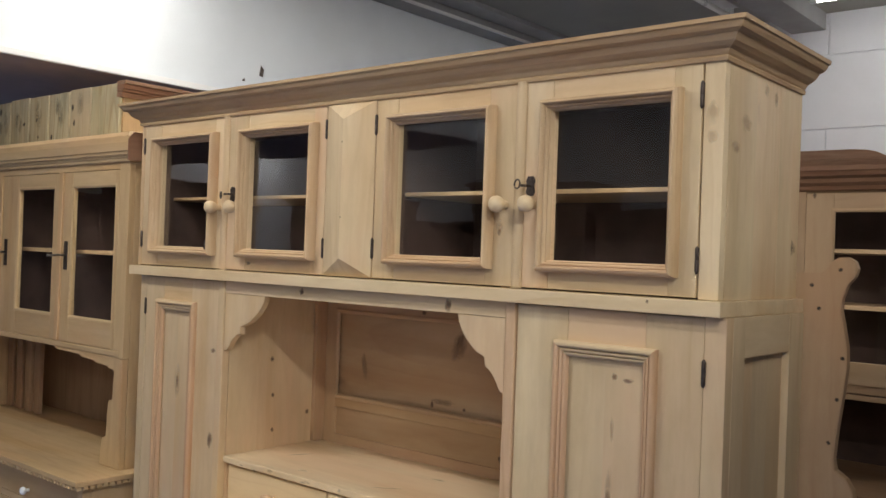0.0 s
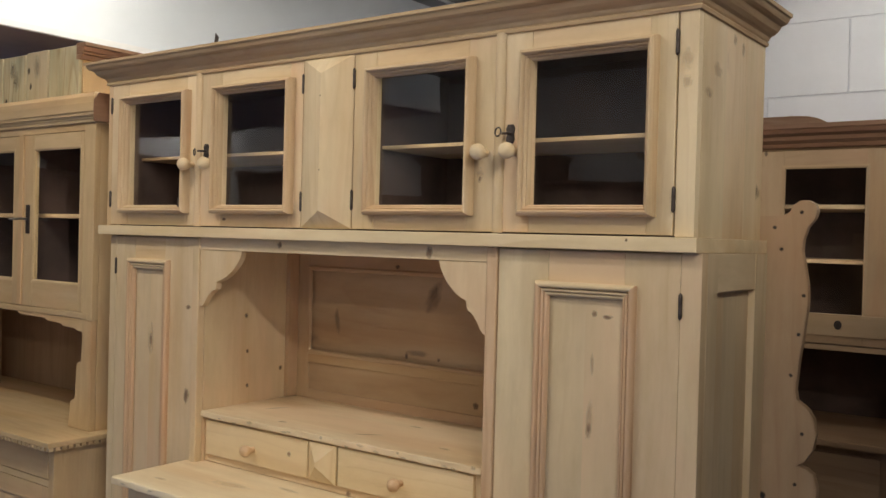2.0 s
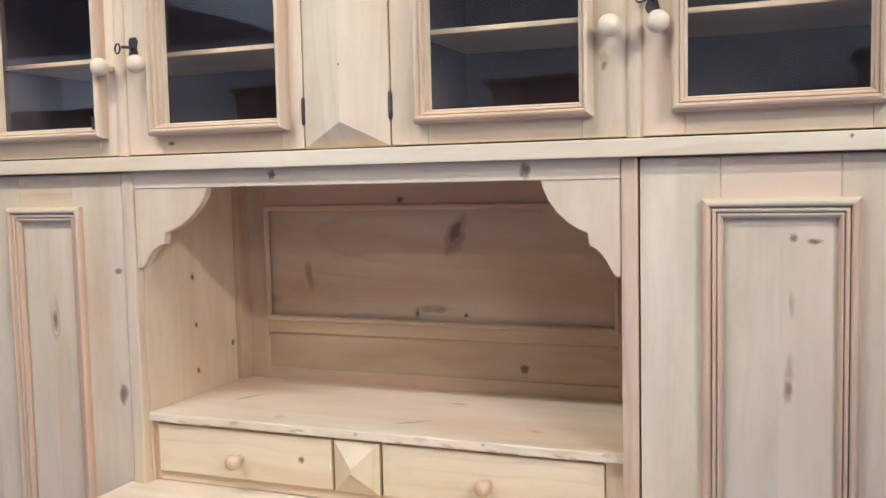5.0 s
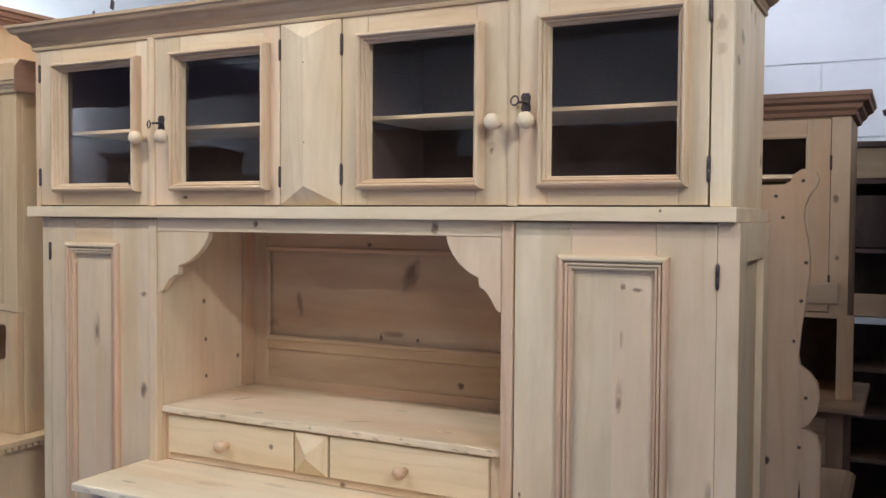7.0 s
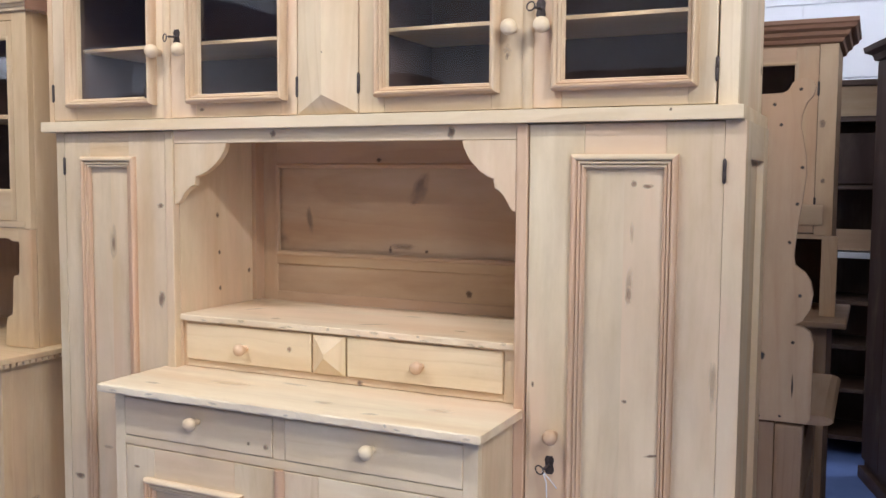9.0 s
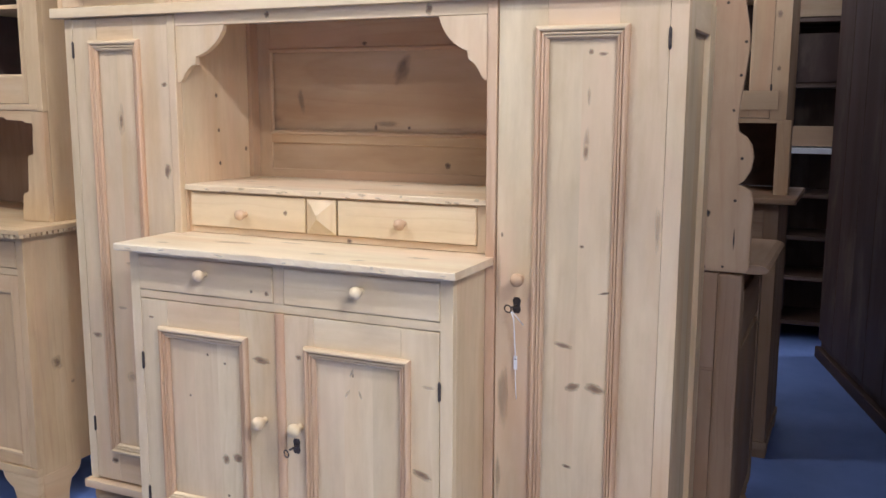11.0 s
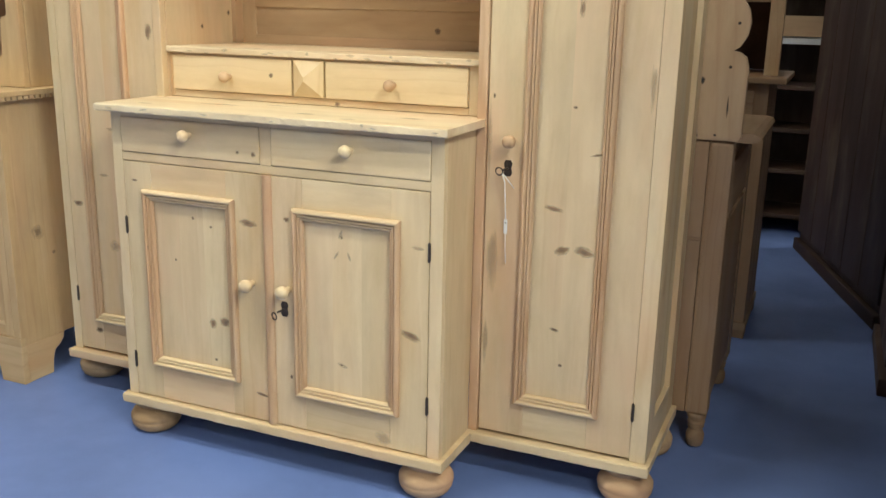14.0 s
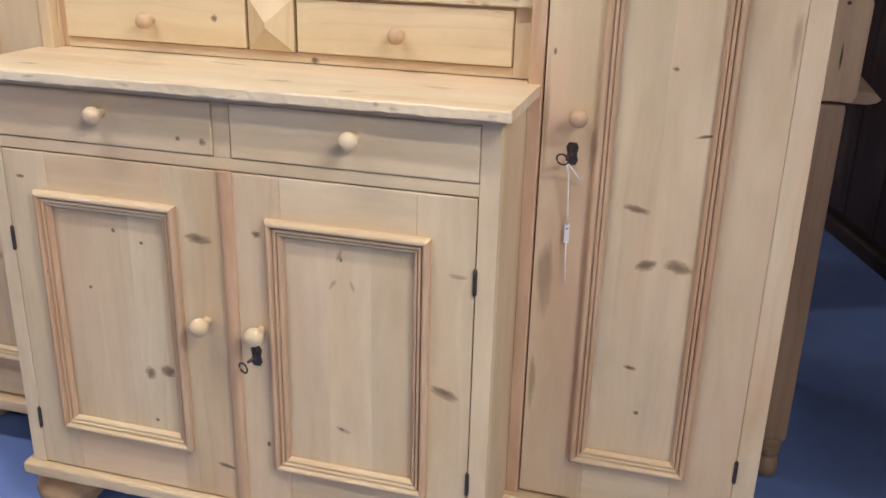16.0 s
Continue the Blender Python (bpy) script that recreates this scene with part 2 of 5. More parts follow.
def knot_material(name, core, rim, strength):
    """A knot: dark heart, softer rim, fading into the board."""
    mat, nt, bsdf, node = nodes_of(name)
    L = nt.links.new
    tc = nt.nodes.new("ShaderNodeTexCoord")
    oi = nt.nodes.new("ShaderNodeObjectInfo")
    mv = node("ShaderNodeVectorMath", op="MULTIPLY_ADD")
    sh = nt.nodes.new("ShaderNodeCombineXYZ")
    off = node("ShaderNodeMath", op="MULTIPLY", i1=40.0)
    L(oi.outputs["Random"], off.inputs[0])
    L(off.outputs[0], sh.inputs[0])
    L(tc.outputs["Object"], mv.inputs[0])
    mv.inputs[1].default_value = (1, 1, 1)
    L(sh.outputs[0], mv.inputs[2])
    nz = node("ShaderNodeTexNoise", i2=1.6, i3=3.0)
    L(mv.outputs[0], nz.inputs[0])
    ln = node("ShaderNodeVectorMath", op="LENGTH")
    L(tc.outputs["Object"], ln.inputs[0])
    wob = node("ShaderNodeMath", op="MULTIPLY_ADD", i1=0.9, i2=-0.45)
    L(nz.outputs[0], wob.inputs[0])
    rad = node("ShaderNodeMath", op="ADD")
    L(ln.outputs["Value"], rad.inputs[0])
    L(wob.outputs[0], rad.inputs[1])
    L(ramp(nt, rad.outputs[0], [(0.15, core), (0.45, rim), (0.6, core), (0.8, rim)]), bsdf.inputs["Base Color"])
    bsdf.inputs["Roughness"].default_value = 0.65
    fac = ramp(nt, rad.outputs[0], [(0.35, grey(strength)), (0.62, grey(strength * 0.5)), (0.85, grey(0))])
    edge = ramp(nt, ln.outputs["Value"], [(0.8, grey(1)), (1.0, grey(0))])
    mul = node("ShaderNodeMath", op="MULTIPLY")
    L(fac, mul.inputs[0])
    L(edge, mul.inputs[1])
    L(mul.outputs[0], bsdf.inputs["Alpha"])
    return mat


KNOT = knot_material("pine_knot", (0.13, 0.08, 0.05), (0.28, 0.175, 0.105), 0.78)
SCAR = knot_material("dark_hole", (0.02, 0.014, 0.012), (0.05, 0.035, 0.025), 1.0)
STAIN = knot_material("tan_stain", (0.46, 0.33, 0.20), (0.56, 0.42, 0.27), 0.36)
SMEAR = knot_material("grey_resin_streak", (0.27, 0.19, 0.12), (0.40, 0.28, 0.18), 0.44)


# ---------------------------------------------------------------- mesh building
def permute(co, grain):
    x, y, z = co
    return {"z": (x, y, z), "x": (z, y, x), "y": (x, z, y)}[grain]


class Build:
    """Collects boards; every board keeps its own grain coordinates and tone."""

    def __init__(self):
        self.v, self.f, self.g, self.t, self.smooth = [], [], [], [], []

    def take(self, verts, faces, grain="z", smooth=False, tone=None):
        n = len(self.v)
        off = [random.uniform(-9, 9) for _ in range(3)]
        tn = random.random() if tone is None else tone
        self.v += [tuple(v) for v in verts]
        self.f += [[n + i for i in f] for f in faces]
        self.smooth += [smooth] * len(faces)
        for v in verts:
            p = permute(v, grain)
            self.g += [p[0] + off[0], p[1] + off[1], p[2] + off[2]]
            self.t.append(tn)
        return self

    def bm(self, bm, grain="z", smooth=False, tone=None):
        bm.verts.index_update()
        self.take([v.co[:] for v in bm.verts], [[v.index for v in f.verts] for f in bm.faces], grain, smooth, tone)
        bm.free()
        return self

    def box(self, x0, x1, y0, y1, z0, z1, grain="z", bev=0.0018, tone=None):
        bm = bmesh.new()
        vs = [bm.verts.new((x, y, z)) for x in (x0, x1) for y in (y0, y1) for z in (z0, z1)]
        for q in ((0, 1, 3, 2), (4, 6, 7, 5), (0, 4, 5, 1), (2, 3, 7, 6), (0, 2, 6, 4), (1, 5, 7, 3)):
            bm.faces.new([vs[i] for i in q])
        bmesh.ops.recalc_face_normals(bm, faces=bm.faces[:])
        if bev:
            bmesh.ops.bevel(bm, geom=bm.edges[:], offset=bev, segments=2, affect="EDGES", profile=0.6)
        return self.bm(bm, grain, False, tone)

    def prism(self, outline, axis, c0, c1, grain="z", bev=0.0, tone=None):
        """An outline of (a, b) drawn out along an axis: x gives (y, z), y gives (x, z), z gives (x, y)."""
        put = {"x": lambda a, b, c: (c, a, b), "y": lambda a, b, c: (a, c, b), "z": lambda a, b, c: (a, b, c)}[axis]
        bm = bmesh.new()
        low = [bm.verts.new(put(a, b, c0)) for a, b in outline]
        top = [bm.verts.new(put(a, b, c1)) for a, b in outline]
        n = len(outline)
        for i in range(n):
            bm.faces.new((low[i], low[(i + 1) % n], top[(i + 1) % n], top[i]))
        caps = [bm.faces.new(low), bm.faces.new(top[::-1])]
        bmesh.ops.recalc_face_normals(bm, faces=bm.faces[:])
        if bev:
            bmesh.ops.bevel(bm, geom=list({e for f in caps for e in f.edges}), offset=bev, segments=2, affect="EDGES")
        return self.bm(bm, grain, False, tone)

    def lathe(self, profile, at, axis="z", grain="z", steps=24, tone=None):
        """Radius and height pairs turned round an axis through at; axis 'y' grows towards the viewer's side (-y)."""
        ax, ay, az = at
        vs, fs = [], []
        for r, h in profile:
            for i in range(steps):
                a = 2 * math.pi * i / steps
                c, s = r * math.cos(a), r * math.sin(a)
                vs.append((ax + c, ay - h, az + s) if axis == "y" else (ax + h, ay + c, az + s) if axis == "x" else (ax + c, ay + s, az + h))
        for k in range(len(profile) - 1):
            for i in range(steps):
                j = (i + 1) % steps
                fs.append([k * steps + i, k * steps + j, (k + 1) * steps + j, (k + 1) * steps + i])
        fs += [list(range(steps))[::-1], [(len(profile) - 1) * steps + i for i in range(steps)]]
        return self.take(vs, fs, grain, True, tone)

    def tube(self, points, r, steps=8):
        vs, fs = [], []
        pts = [Vector(p) for p in points]
        for k, p in enumerate(pts):
            d = (pts[min(k + 1, len(pts) - 1)] - pts[max(k - 1, 0)]).normalized()
            u = d.orthogonal().normalized()
            w = d.cross(u)
            vs += [p + r * (math.cos(2 * math.pi * i / steps) * u + math.sin(2 * math.pi * i / steps) * w) for i in range(steps)]
        for k in range(len(pts) - 1):
            for i in range(steps):
                j = (i + 1) % steps
                fs.append([k * steps + i, k * steps + j, (k + 1) * steps + j, (k + 1) * steps + i])
        fs += [list(range(steps))[::-1], [(len(pts) - 1) * steps + i for i in range(steps)]]
        return self.take(vs, fs, "z", True)

    def worn(self, x0, x1, y0, y1, z0, z1, tone=None, rough=0.0014):
        """A board along x whose front edge is rounded and knocked about by use."""
        r = (z1 - z0) * 0.17
        ring = [(y1, z0), (y1, z1), ((y0 + y1) / 2, z1), (y0 + 0.02, z1), (y0 + r, z1), (y0 + r * 0.3, z1 - r * 0.3), (y0, z1 - r), (y0, z0 + r), (y0 + r * 0.3, z0 + r * 0.3), (y0 + r, z0)]
        n, k = 90, len(ring)
        vs, fs = [], []
        for i in range(n + 1):
            x = x0 + (x1 - x0) * i / n
            end = r * 0.5 if i in (0, n) else 0.0
            for q, (y, z) in enumerate(ring):
                a = noise.noise((x * 23, q * 0.35, z0 * 7)) + 0.7 * noise.noise((x * 90, q * 0.7, 3.0))
                w = rough if 3 < q else rough * 0.25 if q == 3 else 0.0
                ex = end * (1 if i == 0 else -1) if q in (4, 5, 8, 9) else 0.0
                vs.append((x + ex, y + a * w, z + (0.6 * a * w if 3 < q < 9 else 0.0)))
        for i in range(n):
            for q in range(k):
                p = (q + 1) % k
                fs.append([i * k + q, i * k + p, (i + 1) * k + p, (i + 1) * k + q])
        fs += [list(range(k))[::-1], [n * k + q for q in range(k)]]
        return self.take(vs, fs, "x", False, tone)

    def mitred(self, side, x0, x1, z0, z1, y, profile):
        """One side of a mitred moulding round a rectangle on a front at y; profile: (distance in from the outer edge, height)."""
        a, b = [], []
        for u, d in profile:
            if side == "top":
                a.append((x0 + u, y - d, z1 - u)), b.append((x1 - u, y - d, z1 - u))
            elif side == "bottom":
                a.append((x0 + u, y - d, z0 + u)), b.append((x1 - u, y - d, z0 + u))
            elif side == "left":
                a.append((x0 + u, y - d, z0 + u)), b.append((x0 + u, y - d, z1 - u))
            else:
                a.append((x1 - u, y - d, z0 + u)), b.append((x1 - u, y - d, z1 - u))
        n = len(profile)
        bm = bmesh.new()
        va, vb = [bm.verts.new(p) for p in a], [bm.verts.new(p) for p in b]
        for i in range(n):
            bm.faces.new((va[i], va[(i + 1) % n], vb[(i + 1) % n], vb[i]))
        bm.faces.new(va), bm.faces.new(vb[::-1])
        bmesh.ops.recalc_face_normals(bm, faces=bm.faces[:])
        return self.bm(bm, "x" if side in ("top", "bottom") else "z")


def thing(name, at, label, category, group="", kind=""):
    ob = new(name)
    ob.location = at
    ob.empty_display_size = 0.1
    return tagged(ob, label, category, group, kind)


def root_of(ob):
    while ob.parent:
        ob = ob.parent
    return ob


def mesh_of(name, b, material, origin=(0, 0, 0)):
    me = bpy.data.meshes.new(name)
    me.from_pydata([tuple(c - o for c, o in zip(v, origin)) for v in b.v], [], b.f)
    me.attributes.new("grain", "FLOAT_VECTOR", "POINT").data.foreach_set("vector", b.g)
    me.attributes.new("tone", "FLOAT", "POINT").data.foreach_set("value", b.t)
    me.polygons.foreach_set("use_smooth", b.smooth)
    me.materials.append(material)
    me.update()
    return me


def part(name, b, material, parent, label=""):
    """One mesh part under a thing or a part; built in world metres."""
    root = root_of(parent)
    ob = new(name, mesh_of(name, b, material, root.location))
    ob.parent = parent
    return tagged(ob, label)


def piece(name, b, material, label, category="", kind="structure"):
    """A top-level mesh in world metres."""
    return tagged(new(name, mesh_of(name, b, material)), label, category, "", kind)


class Boards:
    """Boards of a carcass, each a part of its own."""

    def __init__(self, parent, material, label=""):
        self.parent, self.material, self.label, self.made = parent, material, label, []

    def box(self, x0, x1, y0, y1, z0, z1, grain="z", bev=0.0018, tone=None):
        tall, wide = z1 - z0, max(x1 - x0, y1 - y0)
        name = "stile" if tall > wide and wide < 0.1 else "side" if tall > wide or y1 - y0 > x1 - x0 else "rail"
        self.made.append(part(name, Build().box(x0, x1, y0, y1, z0, z1, grain, bev, tone), self.material, self.parent, self.label))
        return self


def knot_disc():
    me = bpy.data.meshes.new("knot")
    n = 20
    me.from_pydata([(math.cos(2 * math.pi * i / n), 0, math.sin(2 * math.pi * i / n)) for i in range(n)], [], [list(range(n))])
    return me


KNOT_MESH = {m.name: knot_disc() for m in (KNOT, SCAR, SMEAR, STAIN)}
for mname, me in KNOT_MESH.items():
    me.materials.append(bpy.data.materials[mname])


def knots(parent, y, rows, material=KNOT, turn=0.0, proud=0.0006):
    """Knots in a front at y: x, z, half width, half height, lean in degrees. turn 90 lays them in a side at x = y."""
    root = root_of(parent)
    for x, z, rx, rz, lean in rows:
        ob = new("knot", KNOT_MESH[material.name])
        place = (x, y - proud, z) if not turn else (y + proud, x, z)
        ob.location = Vector(place) - root.location
        ob.rotation_euler = (0, radians(lean), radians(turn))
        ob.scale = (rx, 1, rz)
        ob.visible_shadow = False
        ob.parent = parent


# moulding profiles: distance in, height
BOLECTION = [(0, -0.001), (0, 0.009), (0.0018, 0.0125), (0.0047, 0.015), (0.0082, 0.0155), (0.0111, 0.014), (0.0129, 0.009), (0.0135, 0.005), (0.0152, 0.0103), (0.0178, 0.0108), (0.0201, 0.0095), (0.0213, 0.003), (0.0228, 0.0078), (0.0252, 0.0078), (0.0275, 0.0058), (0.0292, 0.0025), (0.0304, -0.001)]
GLAZING = [(0, -0.001), (0, 0.014), (0.002, 0.0225), (0.005, 0.0275), (0.0085, 0.0290), (0.011, 0.0265), (0.0122, 0.0220), (0.0127, 0.0185), (0.0145, 0.0200), (0.0165, 0.0190), (0.018, 0.0155), (0.0186, 0.0115), (0.0205, 0.0115), (0.0225, 0.0070), (0.0235, 0.001), (0.0235, -0.001)]


def surround(parent, x0, x1, z0, z1, y, profile, material=PINK, lower=None):
    for side in ("top", "bottom", "left", "right"):
        b = Build().mitred(side, x0, x1, z0, z1, y, profile)
        part("moulding", b, lower if lower and side in ("bottom", "top") else material, parent)


KNOB = [(0.007, 0.0), (0.009, 0.002), (0.0075, 0.008), (0.0085, 0.016), (0.0135, 0.021), (0.0168, 0.028), (0.0178, 0.034), (0.0165, 0.041), (0.012, 0.0465), (0.006, 0.049), (0.002, 0.0495)]


def knob(parent, x, y, z, size=1.0, material=PINE, label="turned pine knob"):
    return part("knob", Build().lathe([(r * size * 0.93, h * size * 0.93) for r, h in KNOB], (x, y, z), "y", "y"), material, parent, label)


def hinge(parent, x, y, z, h=0.042):
    b = Build()
    b.lathe([(0.0012, -h / 2 - 0.004), (0.0034, -h / 2), (0.0034, -0.001), (0.0029, 0.0), (0.0034, 0.001), (0.0034, h / 2), (0.0012, h / 2 + 0.004)], (x, y - 0.002, z), "z", steps=12)
    b.box(x - 0.0036, x + 0.0036, y - 0.001, y + 0.004, z - h / 2, z + h / 2, bev=0)
    return part("hinge", b, IRON, parent, "dark iron butt hinge")


def keyed_lock(parent, x, y, z, way=-1, tilt=0.0):
    """A pierced escutcheon with a key that sticks out of it."""
    plate = Build().prism([(x + a * 0.011, z + c * 0.02) for a, c in ((-0.6, -1), (0.6, -1), (1, -0.6), (0.75, 0), (1, 0.6), (0.6, 1), (-0.6, 1), (-1, 0.6), (-0.75, 0), (-1, -0.6))], "y", y - 0.002, y + 0.001, bev=0.0005)
    lock = part("escutcheon", plate, IRON, parent, "small dark iron escutcheon")
    b = Build().tube([(x, y + 0.004, z), (x, y - 0.012, z), (x + way * 0.004, y - 0.028, z - 0.001)], 0.0028)
    cx, cz = x + way * 0.012, z - 0.004 + tilt
    b.tube([(cx + 0.011 * math.cos(a), y - 0.031 - 0.006 * math.cos(a), cz + 0.009 * math.sin(a)) for a in [2 * math.pi * i / 16 for i in range(17)]], 0.0018, 6)
    part("key", b, IRON, lock, "old iron key in the lock")
    return lock


def panel_door(parent, name, x0, x1, z0, z1, y, m, hinge_side=0, hinges=(), material=PINE, thick=0.022, profile=BOLECTION, pane=False, inner=None, mould=PINK):
    """A framed door: stiles and rails, a panel or pane inside a planted moulding m = (x0, x1, z0, z1)."""
    a0, a1, c0, c1 = m
    w = profile[-1][0] - 0.004
    b = Build()
    g = 0.001
    b.box(x0 + g, a0 + w, y, y + thick, z0 + g, z1 - g, "z")
    b.box(a1 - w, x1 - g, y, y + thick, z0 + g, z1 - g, "z")
    b.box(a0 + w, a1 - w, y + 0.0004, y + thick, z0 + g, c0 + w, "x")
    b.box(a0 + w, a1 - w, y + 0.0004, y + thick, c1 - w, z1 - g, "x")
    d = part("door", b, material, parent, name)
    surround(d, a0, a1, c0, c1, y, profile, mould, inner)
    if pane:
        p = part("pane", Build().box(a0 + w - 0.006, a1 - w + 0.006, y + 0.006, y + 0.009, c0 + w - 0.006, c1 - w + 0.006, bev=0), GLASS, d, "clear old glass pane")
        p.visible_shadow = False
    else:
        n = max(2, round((a1 - a0) / 0.11))
        b = Build()
        for i in range(n):
            p0, p1 = a0 + w + (a1 - a0 - 2 * w) * i / n, a0 + w + (a1 - a0 - 2 * w) * (i + 1) / n
            b.box(p0 - (0.004 if i == 0 else 0), p1 + (0.004 if i == n - 1 else 0), y + 0.005, y + 0.014, c0 + w - 0.004, c1 - w + 0.004, "z", bev=0.0)
        part("panel", b, material, d)
    for z in hinges:
        hinge(d, x0 if hinge_side < 0 else x1, y, z)
    return d


def drawer_front(parent, x0, x1, z0, z1, y, knob_at=None, material=PINE, lip=0.003, knob_material=PINE, size=0.95):
    b = Build().box(x0, x1, y, y + 0.02, z0, z1, "x", bev=0.003)
    d = part("drawer", b, material, parent)
    if knob_at:
        knob(d, knob_at[0], y, knob_at[1], size, knob_material)
    return d


def cornice(b, x0, x1, y0, y1, profile, ends=(True, True)):
    """A moulded top board swept round left, front and right; profile: (projection, height)."""
    loops = []
    for o, z in profile:
        l, r = (x0 - o if ends[0] else x0), (x1 + o if ends[1] else x1)
        loops.append([(l, y1, z), (l, y0 - o, z), (r, y0 - o, z), (r, y1, z)])
    for s in range(3):
        vs = [p for lp in loops for p in (lp[s], lp[s + 1])]
        n = len(loops)
        fs = [[2 * i, 2 * i + 1, 2 * i + 3, 2 * i + 2] for i in range(n - 1)]
        b.take(vs, fs, "x" if s == 1 else "y")
    for lp in (loops[0], loops[-1]):
        b.take(lp, [[0, 1, 2, 3]], "x")
    b.take([p for lp in loops for p in (lp[0], lp[3])], [[2 * i, 2 * i + 1, 2 * i + 3, 2 * i + 2] for i in range(len(loops) - 1)], "x")
    return b


BUN = [(0.036, 0.0), (0.050, 0.002), (0.062, 0.011), (0.069, 0.024), (0.0705, 0.033), (0.0695, 0.035), (0.0715, 0.038), (0.071, 0.049), (0.064, 0.060), (0.051, 0.068), (0.046, 0.071), (0.048, 0.075), (0.054, 0.079), (0.0555, 0.087), (0.052, 0.095), (0.048, 0.0992)]

# ---------------------------------------------------------------- the hall
T = 0.15
piece("floor", Build().box(WEST - T, EAST + T, SOUTH - T, NORTH + T, FLOOR - 0.2, FLOOR, "x", bev=0), FLOORM, "smooth blue vinyl floor of a furniture hall", "floor")
piece("ceiling", Build().box(WEST - T, EAST + T, SOUTH - T, NORTH + T, CEIL, CEIL + 0.2, "x", bev=0), CEILM, "flat grey board ceiling", "ceiling")
WN = piece("wall_north", Build().box(WEST - T, EAST + T, NORTH, NORTH + T, FLOOR, CEIL, bev=0), WALL, "white painted block wall with dark joints", "wall")
piece("wall_south", Build().box(WEST - T, EAST + T, SOUTH - T, SOUTH, FLOOR, CEIL, bev=0), WALL, "white painted block wall", "wall")
piece("wall_west", Build().box(WEST - T, WEST, SOUTH, NORTH, FLOOR, CEIL, bev=0), WALL, "white painted block wall", "wall")
piece("wall_east", Build().box(EAST, EAST + T, SOUTH, NORTH, FLOOR, CEIL, bev=0), WALL, "white painted block wall", "wall")


def large_blocks():
    """Big wall blocks, a little proud of the joints between them."""
    zs = [FLOOR + 0.02, 0.42, 0.85, 1.28, 1.71, 2.14, 2.57, 3.0, CEIL - 0.01]
    for row in range(len(zs) - 1):
        x = WEST + 4.0 + (0.45 if row % 2 else 0.0)
        while x < EAST:
            x1 = min(x + 0.9, EAST)
            b = Build().box(x + 0.004, x1 - 0.004, NORTH - 0.012, NORTH - 0.0, zs[row] + 0.004, zs[row + 1] - 0.004, bev=0.004)
            part("block", b, WALL, WN)
            x += 0.9


# bulkhead of an upper storey: white board face over a brown soffit
BX, BZ = -2.86, 2.50
b = Build().box(WEST, BX, -3.2, NORTH, BZ + 0.012, CEIL, bev=0)
bulk = piece("wall_bulkhead", b, BULK, "white painted board face of an upper storey", "wall")
part("soffit", Build().box(WEST, BX - 0.004, -3.2, NORTH, BZ - 0.014, BZ + 0.008, "y", bev=0.002), SOFFIT, bulk, "brown board underside")
part("edging", Build().box(BX - 0.002, BX + 0.012, -3.2, NORTH, BZ - 0.012, BZ + 0.016, "y", bev=0.002), WHITE, bulk, "thin pale edging strip")
part("scuff", Build().prism([(1.330, 2.618), (1.352, 2.612), (1.358, 2.650), (1.338, 2.668), (1.334, 2.640)], "x", BX - 0.001, BX + 0.0015), IRON, bulk, "dark chip in the paint")
part("scuff", Build().prism([(1.226, 2.575), (1.244, 2.573), (1.24, 2.592)], "x", BX - 0.001, BX + 0.0015), IRON, bulk)
part("scuff", Build().prism([(1.76, 2.642), (1.775, 2.642), (1.772, 2.67)], "x", BX - 0.001, BX + 0.0015), IRON, bulk)
# steel channel along the head of the bulkhead
b = Build().box(BX, BX + 0.16, -3.2, NORTH, CEIL - 0.075, CEIL, "y", bev=0.003)
chan = piece("beam_west", b, BEAM, "grey painted steel channel under the ceiling", "beam")
part("lip", Build().box(BX + 0.155, BX + 0.175, -3.2, NORTH, CEIL - 0.082, CEIL - 0.066, "y", bev=0.003), WHITE, chan, "pale lower lip")
part("trim", Build().box(BX + 0.176, BX + 0.32, -3.2, NORTH, CEIL - 0.03, CEIL, "y", bev=0.003), BEAM, chan)
# boxed duct over the aisle
piece("beam_duct", Build().box(-1.17, -0.97, 1.0, NORTH - 0.013, CEIL - 0.10, CEIL, "y", bev=0.004), BEAM, "dark grey boxed duct under the ceiling", "duct")


def batten(x, y, length, lit, along="x"):
    """A fluorescent batten: steel tray, two caps and a tube."""
    h = length / 2
    t = thing("ceiling_light", (x, y, CEIL), "white fluorescent batten with a bare tube on the ceiling", "ceiling light", "fluorescent battens")
    sx, sy = (h, 0.045) if along == "x" else (0.045, h)
    part("tray", Build().box(x - sx, x + sx, y - sy, y + sy, CEIL - 0.05, CEIL - 0.0, along, bev=0.006), WHITE, t)
    for s in (-1, 1):
        cx, cy = (x + s * (h - 0.02), y) if along == "x" else (x, y + s * (h - 0.02))
        part("cap", Build().box(cx - 0.018, cx + 0.018, cy - 0.018, cy + 0.018, CEIL - 0.115, CEIL - 0.045, bev=0.004), WHITE, t)
    p0, p1 = ((x - h + 0.03, y, CEIL - 0.095), (x + h - 0.03, y, CEIL - 0.095)) if along == "x" else ((x, y - h + 0.03, CEIL - 0.095), (x, y + h - 0.03, CEIL - 0.095))
    part("tube", Build().tube([p0, p1], 0.017, 14), TUBE if lit else WHITE, t, "glowing tube" if lit else "unlit white tube")
    return t


